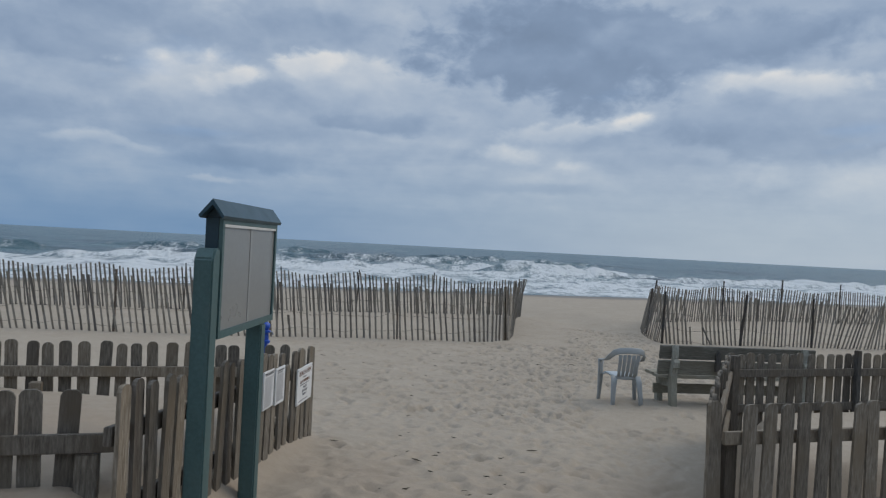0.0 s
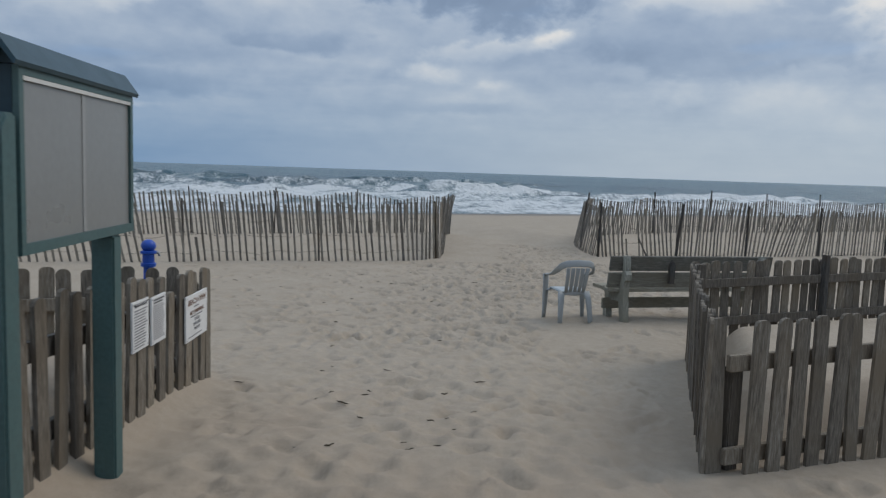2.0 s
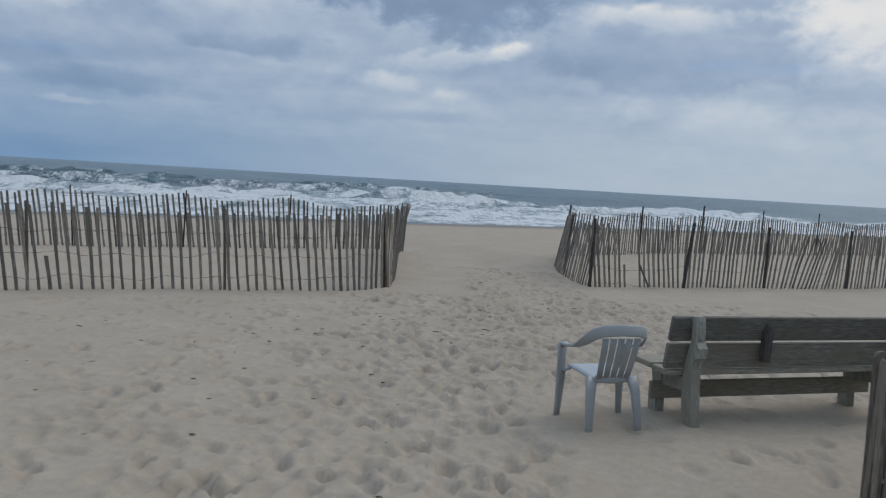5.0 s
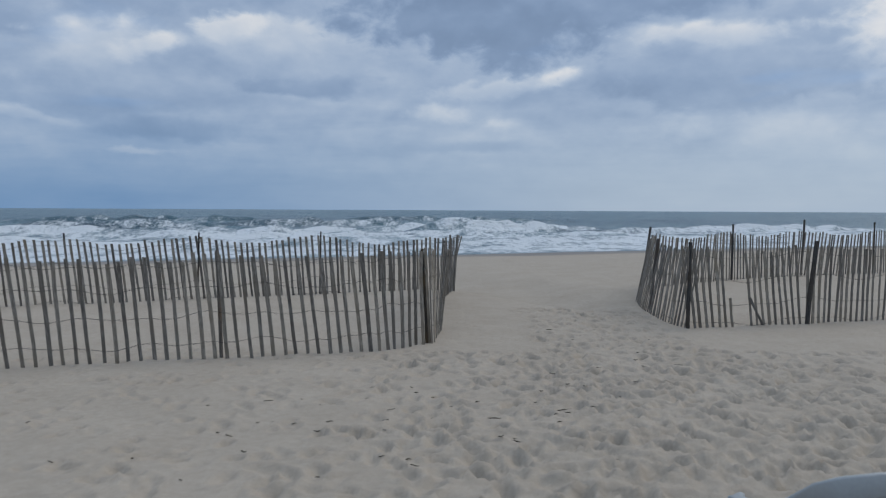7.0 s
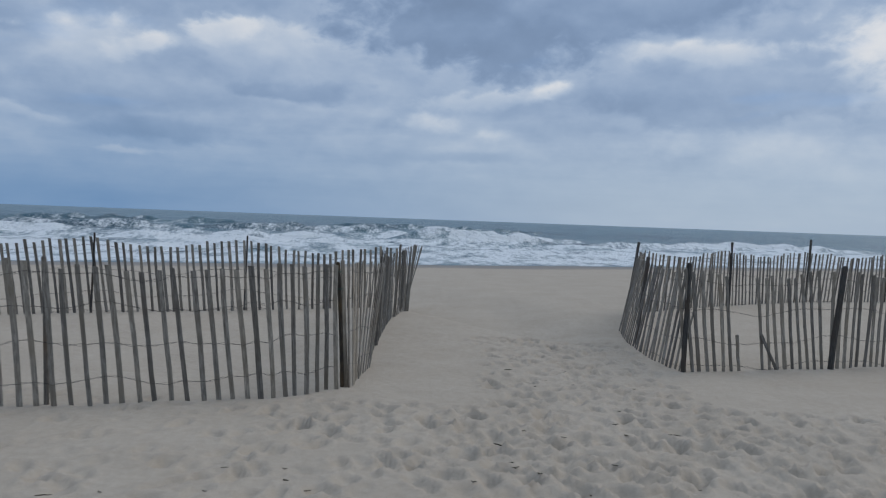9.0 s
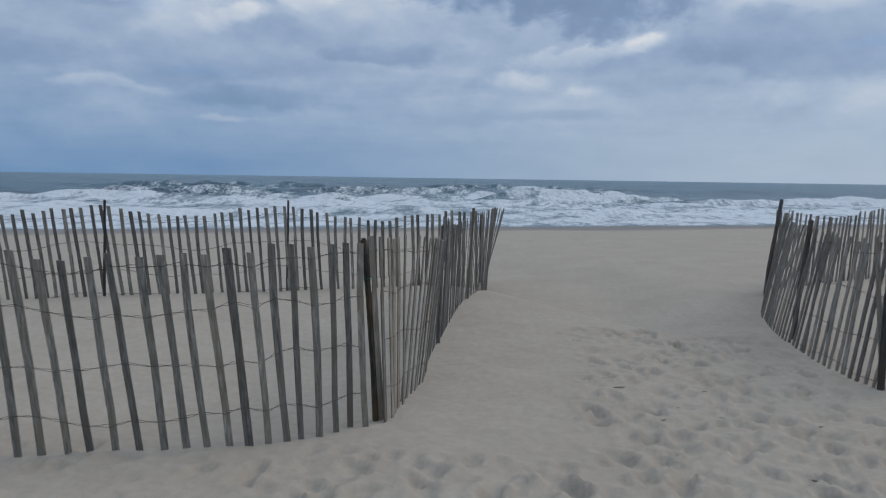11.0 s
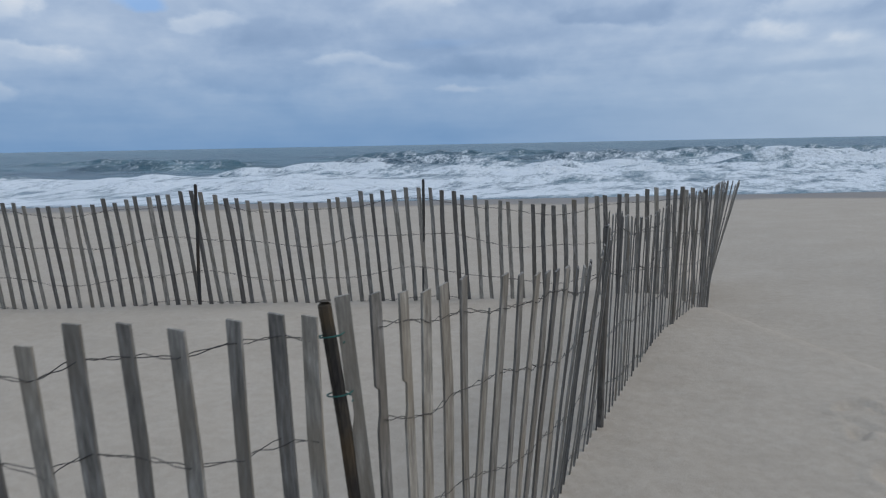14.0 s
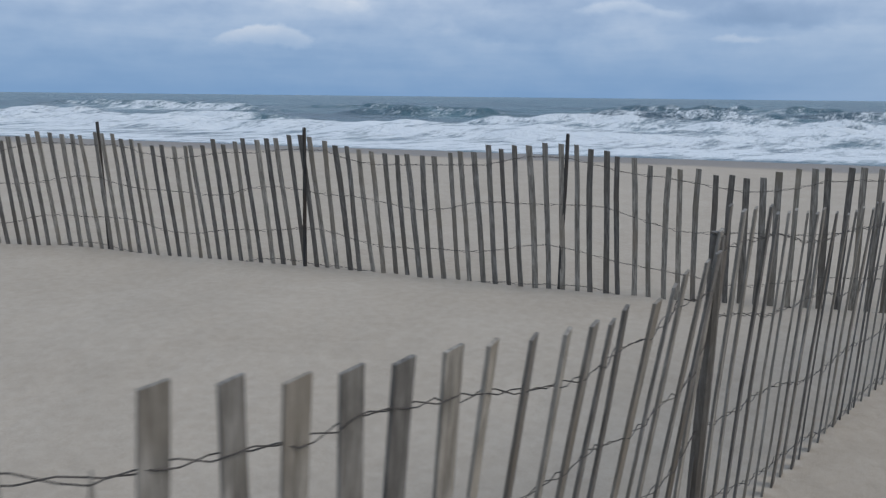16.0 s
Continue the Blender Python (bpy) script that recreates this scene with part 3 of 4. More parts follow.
def rail(fence, a, b, wide=0.085, thick=0.038, name="rail"):
    a, b = Vector(a), Vector(b)
    bm = bmesh.new()
    box(bm, 0, 0, 0, (b - a).length, thick, wide, bevel=0.004)
    ob = part(name, bm, MAT_PICKET, fence)
    d = b - a
    ob.matrix_basis = Matrix.Translation((a + b) / 2) @ Euler((0, -math.atan2(d.z, math.hypot(d.x, d.y)), math.atan2(d.y, d.x))).to_matrix().to_4x4()


def square_post(fence, x, y, top, size=0.09, name="post", mat=None):
    bm = bmesh.new()
    g = ground(x, y)
    box(bm, 0, 0, (top - g - 0.2) / 2 - 0.1 + 0.1, size, size, top - g + 0.2, bevel=0.006)
    ob = part(name, bm, mat or MAT_PICKET, fence)
    ob.matrix_basis = pose(x, y, g, 0, 0, 22)


rnd = random.Random(21)
# enclosure beside the notice board
left = thing("picket_fence", "weathered grey-brown wooden picket fence round a sand bank", "fence", pose(0, 0, 0))
picket_row(left, (-1.55, 0.10), (0.0, 0.1435), 14, 1.33, 1.195, rnd, 0.98)
picket_row(left, (-1.55, 2.09), (0.0, 0.152), 9, 1.185, 1.088, rnd, 0.98, lean=1.2, skip=(3,))
ob = new("picket", PICKETS[1])
ob.parent = left
ob.matrix_basis = pose(-1.555, 2.55, 0.20, 0, 2, 90)
picket_row(left, (-1.88, 0.205), (-0.112, -0.05), 18, 1.25, 1.25, rnd)
picket_row(left, (-1.84, 3.44), (-0.1235, -0.0485), 32, 1.07, 1.07, rnd)
rail(left, (-1.62, 0.285, 1.02), (-3.9, -0.73, 1.02))
rail(left, (-1.62, 0.285, 0.66), (-3.9, -0.73, 0.66))
rail(left, (-1.59, 0.05, 1.10), (-1.585, 3.3, 0.90))
rail(left, (-1.59, 0.05, 0.76), (-1.585, 3.3, 0.52))
rail(left, (-1.78, 3.42, 0.835), (-5.8, 1.84, 0.835))
rail(left, (-1.78, 3.42, 0.50), (-5.8, 1.84, 0.50))
square_post(left, -1.79, 0.26, 0.97, 0.10)
square_post(left, -1.68, 3.36, 0.98)
square_post(left, -3.60, 2.64, 0.76)
square_post(left, -3.40, -0.46, 1.0)
# enclosure by the bench
right = thing("picket_fence", "weathered grey-brown wooden picket fence banked with blown sand", "fence", pose(0, 0, 0))
picket_row(right, (1.41, 1.97), (0.0371, 0.1215), 29, 1.10, 1.0, rnd, 0.95)
picket_row(right, (1.46, 1.945), (0.13, 0.05), 1, 1.105, 1.10, rnd, 1.08)
picket_row(right, (1.658, 1.95), (0.133, 0.056), 19, 1.095, 1.10, rnd)
picket_row(right, (2.50, 5.45), (0.123, 0.054), 34, 1.005, 1.02, rnd)
rail(right, (1.50, 1.935, 0.87), (4.2, 3.07, 0.88), 0.085)
rail(right, (1.50, 1.935, 0.38), (4.2, 3.07, 0.40), 0.085)
rail(right, (1.465, 2.00, 0.88), (2.49, 5.40, 0.79))
rail(right, (1.465, 2.00, 0.43), (2.49, 5.40, 0.38))
rail(right, (2.48, 5.38, 0.80), (6.7, 7.25, 0.82))
rail(right, (2.48, 5.38, 0.42), (6.7, 7.25, 0.44))
square_post(right, 1.56, 2.03, 0.83, 0.08)
square_post(right, 2.50, 5.33, 1.0)
square_post(right, 4.06, 6.04, 1.06, 0.062, mat=MAT_FENCE_POST)

# ---- notice board cabinet ----
KIOSK = pose(-1.395, 1.085, 0, 0, 0, 93.2)  # local x runs along its width, local -y faces the path
kiosk = thing("notice_board", "dark green wooden notice board cabinet on two posts, empty clouded panel", "notice board", KIOSK)
for px, top in ((-0.605, 1.93), (0.305, 1.478)):
    bm = bmesh.new()
    base = ground(*(KIOSK @ Vector((px, 0, 0))).xy) - 0.2
    outline = [(-0.05, base), (0.05, base), (0.05, top), (-0.015, top), (-0.05, top - 0.05)] if px < 0 else [(-0.046, base), (0.046, base), (0.046, top), (-0.046, top)]
    prism(bm, outline, 0.095)
    bmesh.ops.translate(bm, vec=(px, 0.0, 0), verts=bm.verts)
    bmesh.ops.bevel(bm, geom=list(bm.edges), offset=0.008, segments=2, affect="EDGES")
    part("post", bm, MAT_GREEN, kiosk)
bm = bmesh.new()
box(bm, -0.02, 0.004, 1.782, 1.04, 0.07, 0.60, bevel=0.004)
part("cabinet_body", bm, MAT_SIDE, kiosk)
bm = bmesh.new()
for sx in (-0.525, 0.485):
    box(bm, sx, -0.040, 1.782, 0.03, 0.02, 0.60)
box(bm, -0.02, -0.040, 1.500, 0.98, 0.02, 0.036)
box(bm, -0.02, -0.040, 2.067, 0.98, 0.02, 0.03)
door_frame = part("door_frame", bm, MAT_GREEN, kiosk)
for sx in (-0.2665, 0.2265):
    bm = bmesh.new()
    box(bm, sx, -0.036, 1.785, 0.487, 0.006, 0.534)
    part("display_panel", bm, MAT_PANEL, door_frame, "clouded grey plastic panel")
bm = bmesh.new()
box(bm, -0.02, -0.0395, 1.785, 0.03, 0.005, 0.53)
part("panel_seam", bm, plain("pale_seam", (0.27, 0.275, 0.27), 0.4, 0.05), door_frame, "pale centre seam")
bm = bmesh.new()
box(bm, -0.02, -0.047, 2.044, 0.98, 0.006, 0.014)
part("edge_strip", bm, MAT_STRIP, door_frame, "white strip along the panel top")
bm = bmesh.new()
outline = [(-0.068, 2.090), (-0.060, 2.076), (-0.008, 2.142), (0.052, 2.076), (0.060, 2.090), (-0.008, 2.172)]
prism(bm, outline, 1.12, pose(-0.03, 0, 0, 0, 0, 90))
part("roof", bm, MAT_ROOF, kiosk, "blue-green pitched roof")
bm = bmesh.new()
prism(bm, [(-0.036, 2.084), (0.036, 2.084), (-0.006, 2.137)], 1.036, pose(-0.02, 0, 0, 0, 0, 90))
part("gable", bm, MAT_SIDE, kiosk)

# ---- notices on the pickets ----
def lettering(text, size, mat, parent, x, z, y=-0.0075, wide=1.0):
    cu = bpy.data.curves.new("text", "FONT")
    cu.body, cu.size, cu.align_x, cu.align_y, cu.extrude = text, size, "CENTER", "CENTER", 0.0006
    tmp = new("lettering", cu)
    dg = bpy.context.evaluated_depsgraph_get()
    me = bpy.data.meshes.new_from_object(tmp.evaluated_get(dg))
    bpy.data.objects.remove(tmp)
    me.materials.clear()
    me.materials.append(mat)
    ob = new("lettering", me)
    ob.parent = parent
    ob.matrix_basis = pose(x, y, z, 90, 0, 0) @ Matrix.Diagonal((wide, 1, 1, 1))
    return ob


def bars(parent, mat, rows, wide, x, top, gap, tall, rnd):
    for i in range(rows):
        bm = bmesh.new()
        w = wide * rnd.uniform(0.72, 1.0)
        box(bm, x - (wide - w) / 2, -0.0072, top - i * gap, w, 0.001, tall)
        part("print_line", bm, mat, parent)


def notice(name, label, x, y, z, wide, tall, tilt=0.0):
    ob = thing(name, label, "sign", pose(x, y, z, 0, tilt, 90), group="notices on the fence")
    bm = bmesh.new()
    box(bm, 0, 0, 0, wide, 0.012, tall, bevel=0.002)
    board = part("board", bm, MAT_PAPER, ob)
    for sx in (-1, 1):
        for sz in (-1, 1):
            bm = bmesh.new()
            bmesh.ops.create_icosphere(bm, subdivisions=1, radius=0.004, matrix=pose(sx * (wide / 2 - 0.014), -0.007, sz * (tall / 2 - 0.014)))
            part("screw", bm, MAT_STEEL, board)
    return board


rules = notice("notice", "white beach rules notice screwed to grey pickets", -1.526, 2.045, 0.952, 0.216, 0.262)
lettering("BEACH RULES", 0.027, MAT_INK, rules, 0, 0.108)
bars(rules, MAT_PRINT, 14, 0.175, 0, 0.082, 0.0148, 0.0065, rnd)
small_print = notice("notice", "white notice of small grey print on pickets", -1.526, 2.305, 0.936, 0.216, 0.262)
bars(small_print, MAT_INK, 2, 0.16, 0, 0.112, 0.015, 0.008, rnd)
bars(small_print, MAT_PRINT, 18, 0.18, 0, 0.080, 0.0108, 0.0052, rnd)
swim = notice("notice", "white beach open notice with dark lettering on pickets", -1.524, 2.965, 0.832, 0.43, 0.288)
lettering("BEACH OPEN", 0.052, MAT_RED, swim, 0, 0.098, wide=1.1)
bars(swim, MAT_PRINT, 1, 0.12, 0, 0.064, 0.02, 0.008, rnd)
lettering("NO SWIMMING", 0.036, MAT_RED, swim, 0, 0.030, wide=1.1)
bars(swim, MAT_INK, 1, 0.30, 0.02, 0.006, 0.02, 0.006, random.Random(3))
for i, word in enumerate(("UNLESS", "LIFEGUARD", "PRESENT")):
    lettering(word, 0.027, MAT_PRINT, swim, 0, -0.018 - 0.030 * i, wide=1.1)
bars(swim, MAT_PRINT, 1, 0.34, 0, -0.118, 0.02, 0.007, rnd)

# ---- blue standpipe ----
pipe = thing("standpipe", "bright blue painted standpipe with a ball top behind the pickets", "standpipe", pose(-2.236, 4.06, ground(-2.236, 4.06)))
foot = 1.196 - ground(-2.236, 4.06)


def turned(profile, sides=20):
    bm = bmesh.new()
    rings = [[bm.verts.new((r * math.cos(a), r * math.sin(a), z)) for a in (2 * math.pi * k / sides for k in range(sides))] for z, r in profile]
    for a, b in zip(rings, rings[1:]):
        for k in range(sides):
            bm.faces.new((a[k], a[(k + 1) % sides], b[(k + 1) % sides], b[k]))
    bm.faces.new(rings[0][::-1])
    bm.faces.new(rings[-1])
    return bm


part("pipe", turned([(-0.2, 0.038), (foot - 0.215, 0.038), (foot - 0.212, 0.056), (foot - 0.185, 0.058), (foot - 0.18, 0.046), (foot - 0.115, 0.044), (foot - 0.108, 0.062), (foot - 0.09, 0.062), (foot - 0.085, 0.03)]), MAT_BLUE, pipe, smooth=False)
part("ball_top", turned([(foot - 0.10 + 0.05 - 0.05 * math.cos(a), max(0.002, 0.056 * math.sin(a))) for a in (math.pi * k / 12 for k in range(13))]), MAT_BLUE, pipe, smooth=True)
bm = bmesh.new()
tube(bm, [(0.03, 0, foot - 0.10), (0.075, 0.01, foot - 0.105), (0.082, 0.01, foot - 0.13)], 0.011, 8)
part("spout", bm, MAT_STEEL, pipe)

# ---- plastic chair ----
chair = thing("garden_chair", "faded pale blue moulded plastic armchair with slatted back, standing in sand", "chair", pose(1.59, 7.11, 0.085, 0, 0, 12) @ Matrix.Diagonal((0.89, 0.92, 0.98, 1)))


def ribbon(bm, pts, wide, thick, across=(1, 0, 0)):
    """A curved flat strip along pts; wide across, thick the other way."""
    across = Vector(across)
    rings = []
    n = len(pts)
    for i, p in enumerate(pts):
        p = Vector(p)
        d = (Vector(pts[min(i + 1, n - 1)]) - Vector(pts[max(i - 1, 0)])).normalized()
        s = (across - d * across.dot(d)).normalized()
        o = d.cross(s)
        w = wide[i] if isinstance(wide, (list, tuple)) else wide
        rings.append([bm.verts.new(p + s * a * w / 2 + o * b * thick / 2) for a, b in ((-1, -0.6), (-0.7, -1), (0.7, -1), (1, -0.6), (1, 0.6), (0.7, 1), (-0.7, 1), (-1, 0.6))])
    for a, b in zip(rings, rings[1:]):
        for k in range(8):
            bm.faces.new((a[k], a[(k + 1) % 8], b[(k + 1) % 8], b[k]))
    bm.faces.new(rings[0][::-1])
    bm.faces.new(rings[-1])


# local y is forward; the back stands at y = -0.19
bm = bmesh.new()
pts = [(0, 0.22, 0.352), (0, 0.20, 0.375), (0, 0.05, 0.372), (0, -0.13, 0.362), (0, -0.17, 0.37)]
ribbon(bm, pts, [0.40, 0.41, 0.40, 0.36, 0.34], 0.018)
part("seat", bm, MAT_SEAT, chair, "pale blue plastic seat", smooth=True)
for k in range(5):
    bm = bmesh.new()
    sx = -0.124 + 0.062 * k
    ribbon(bm, [(sx * 0.92, -0.165, 0.355), (sx, -0.20, 0.45), (sx * 1.04, -0.235, 0.56), (sx * 1.08, -0.262, 0.665)], [0.046, 0.049, 0.051, 0.053], 0.012)
    part("back_slat", bm, MAT_PLASTIC, chair, smooth=True)
bm = bmesh.new()
ribbon(bm, [(-0.15, -0.165, 0.36), (0, -0.172, 0.352), (0.15, -0.165, 0.36)], 0.05, 0.014, (0, 0, 1))
part("back_rail", bm, MAT_PLASTIC, chair, smooth=True)
bm = bmesh.new()
# one band: arm, over the top of the back, other arm
loop = [(-0.275, 0.17, 0.545), (-0.278, 0.05, 0.555), (-0.272, -0.06, 0.575), (-0.252, -0.155, 0.63), (-0.215, -0.235, 0.69), (-0.15, -0.27, 0.717), (0, -0.28, 0.725)]
loop += [(-x, y, z) for x, y, z in loop[-2::-1]]
rings = []
for i, p in enumerate(loop):
    p = Vector(p)
    d = (Vector(loop[min(i + 1, len(loop) - 1)]) - Vector(loop[max(i - 1, 0)])).normalized()
    lie = 1 - min(1, max(0, (abs(p.x) - 0.225) / 0.05))  # 0 on the arms (flat), 1 on the back (upright)
    s = Vector((math.copysign(1, p.x) * (1 - lie) if abs(p.x) > 0.01 else 0, 0.25 * lie, lie)).normalized() if lie < 1 else Vector((0, 0.25, 1)).normalized()
    if lie == 0:
        s = Vector((math.copysign(1, p.x), 0, 0))
    s = (s - d * s.dot(d)).normalized()
    o = d.cross(s)
    w = 0.062 if lie == 0 else 0.062 + 0.018 * lie
    rings.append([bm.verts.new(p + s * a * w / 2 + o * b * 0.010) for a, b in ((-1, -0.6), (-0.8, -1), (0.8, -1), (1, -0.6), (1, 0.6), (0.8, 1), (-0.8, 1), (-1, 0.6))])
for a, b in zip(rings, rings[1:]):
    shift = min(range(8), key=lambda k: sum((a[i].co - b[(i + k) % 8].co).length for i in range(8)))
    for k in range(8):
        bm.faces.new((a[k], a[(k + 1) % 8], b[(k + 1 + shift) % 8], b[(k + shift) % 8]))
bm.faces.new(rings[0][::-1])
bm.faces.new(rings[-1])
bmesh.ops.recalc_face_normals(bm, faces=bm.faces)
part("arm_band", bm, MAT_PLASTIC, chair, smooth=True)
for sx in (-1, 1):
    bm = bmesh.new()
    ribbon(bm, [(sx * 0.285, 0.185, -0.08), (sx * 0.272, 0.185, 0.10), (sx * 0.265, 0.185, 0.30), (sx * 0.272, 0.175, 0.45), (sx * 0.275, 0.165, 0.55)], [0.045, 0.065, 0.09, 0.085, 0.105], 0.03, (1, 0.45, 0))
    ribbon(bm, [(sx * 0.262, 0.18, 0.34), (sx * 0.19, 0.18, 0.365)], 0.06, 0.02, (0, 1, 0))
    part("leg", bm, MAT_PLASTIC, chair, smooth=True)
    bm = bmesh.new()
    ribbon(bm, [(sx * 0.215, -0.255, -0.08), (sx * 0.205, -0.225, 0.10), (sx * 0.19, -0.19, 0.28), (sx * 0.17, -0.15, 0.37)], [0.055, 0.066, 0.085, 0.10], 0.032, (1, 0.25, 0))
    part("leg", bm, MAT_PLASTIC, chair, smooth=True)

# ---- bench ----
BENCH = pose(2.07, 7.06, 0.105, 0, 0, 13)  # local x along the bench, local y forward
bench = thing("bench", "weathered grey-green timber bench with plank back, half sunk in sand", "bench", BENCH)
LONG = 2.15
ends = []
for bx in (0.17, LONG - 0.17):
    bm = bmesh.new()
    side = pose(bx, 0, 0, 0, 0, 90)
    # back leg sweeping up into the back post
    prism(bm, [(-0.10, -0.15), (-0.01, -0.15), (0.045, 0.14), (0.065, 0.30), (0.04, 0.45), (-0.01, 0.60), (-0.005, 0.775), (-0.045, 0.775), (-0.062, 0.70), (-0.066, 0.60), (-0.105, 0.56), (-0.10, 0.49), (-0.06, 0.47), (-0.045, 0.40), (-0.05, 0.30), (-0.068, 0.12)], 0.075, side)
    prism(bm, [(0.36, -0.15), (0.45, -0.15), (0.47, 0.05), (0.43, 0.20), (0.46, 0.33), (0.33, 0.33), (0.31, 0.22), (0.37, 0.08)], 0.075, side)
    prism(bm, [(0.03, 0.22), (0.34, 0.20), (0.50, 0.31), (0.50, 0.335), (0.03, 0.315)], 0.055, side)
    ends.append(part("end_frame", bm, MAT_LEG, bench, "pale shaped timber end frame"))
bm = bmesh.new()
box(bm, LONG / 2, 0.395, 0.355, LONG, 0.25, 0.04, bevel=0.006)
box(bm, LONG / 2, 0.16, 0.35, LONG, 0.19, 0.04, bevel=0.006)
part("seat_plank", bm, MAT_BENCH, bench)
for tz, ty, tilt, hh in ((0.677, 0.035, 10, 0.178), (0.473, 0.075, 10, 0.185)):
    bm = bmesh.new()
    box(bm, 0, 0, 0, LONG + 0.02, 0.042, hh, bevel=0.006)
    ob = part("back_plank", bm, MAT_BENCH, bench)
    ob.matrix_basis = pose(LONG / 2, ty, tz, tilt, 0, 0)
bm = bmesh.new()
box(bm, LONG / 2, 0.33, 0.155, LONG - 0.1, 0.04, 0.13, bevel=0.005)
part("stretcher", bm, MAT_BENCH, bench)
bm = bmesh.new()
prism(bm, [(-0.03, 0.44), (0.03, 0.44), (0.035, 0.66), (0.0, 0.72), (-0.03, 0.66)], 0.05, pose(LONG * 0.36, -0.005, 0, 0, 0, 0))
part("back_cleat", bm, MAT_FENCE_POST, bench, "dark pointed cleat")
for bx, end in zip((0.17, LONG - 0.17), ends):
    for z in (0.46, 0.62):
        bm = bmesh.new()
        bmesh.ops.create_icosphere(bm, subdivisions=2, radius=0.009, matrix=pose(bx, -0.072 if z > 0.5 else -0.05, z))
        part("bolt", bm, MAT_STEEL, end)

# ---- slatted sand fences ----
def lath_mesh(seed):
    """A thin sawn lath, a little bowed and worn, 1 m long from its foot."""
    r = random.Random(seed)
    bm = bmesh.new()
    bow, w, rings = r.uniform(-0.012, 0.012), r.uniform(0.038, 0.044), []
    for k in range(5):
        f = k / 4
        dx = bow * math.sin(math.pi * f) + r.uniform(-0.003, 0.003)
        dyy = r.uniform(-0.004, 0.004)
        ww, tt = w * r.uniform(0.93, 1.05) / 2, r.uniform(0.0045, 0.006)
        z = f + (r.uniform(-0.004, 0.004) if k == 4 else 0)
        rings.append([bm.verts.new((dx + a * ww, dyy + b * tt, z + (a * 0.003 if k == 4 else 0))) for a, b in ((-1, -1), (1, -1), (1, 1), (-1, 1))])
    for a, b in zip(rings, rings[1:]):
        for k in range(4):
            bm.faces.new((a[k], a[(k + 1) % 4], b[(k + 1) % 4], b[k]))
    bm.faces.new(rings[0][::-1])
    bm.faces.new(rings[-1])
    me = bpy.data.meshes.new("slat")
    bm.to_mesh(me)
    bm.free()
    me.materials.append(MAT_SLAT)
    return me


LATHS = [lath_mesh(40 + i) for i in range(8)]
bm = bmesh.new()
prism(bm, [(-0.019, 0), (0.019, 0), (0.019, 0.76), (0.012, 0.9), (0.004, 1.0), (-0.004, 0.93), (-0.012, 0.86), (-0.017, 0.8)], 0.010)
POINTED = bpy.data.meshes.new("slat")
bm.to_mesh(POINTED)
bm.free()
POINTED.materials.append(MAT_SLAT)


def notched_mesh(seed):
    """A lath with a bite broken out of one edge."""
    bm = bmesh.new()
    o = 0.004 * (seed % 3)
    prism(bm, [(-0.020, 0), (0.020, 0), (0.020, 0.5), (0.019, 1.0), (-0.019, 0.998), (-0.020, 0.80 + o), (-0.006, 0.79 + o), (-0.008, 0.74), (-0.018, 0.70 + o)], 0.011)
    me = bpy.data.meshes.new("slat")
    bm.to_mesh(me)
    bm.free()
    me.materials.append(MAT_SLAT)
    return me


NOTCHED = [notched_mesh(0), notched_mesh(1)]


def along_line(line, gap):
    """Points every gap metres on a line of corners, with the heading there."""
    out, left_over = [], 0.0
    for (x0, y0), (x1, y1) in zip(line, line[1:]):
        d = math.hypot(x1 - x0, y1 - y0)
        s = left_over
        while s < d:
            out.append((x0 + (x1 - x0) * s / d, y0 + (y1 - y0) * s / d, math.degrees(math.atan2(y1 - y0, x1 - x0))))
            s += gap
        left_over = s - d
    return out


def strand(bm, pts, radius):
    tube(bm, pts, radius, 4, caps=False)


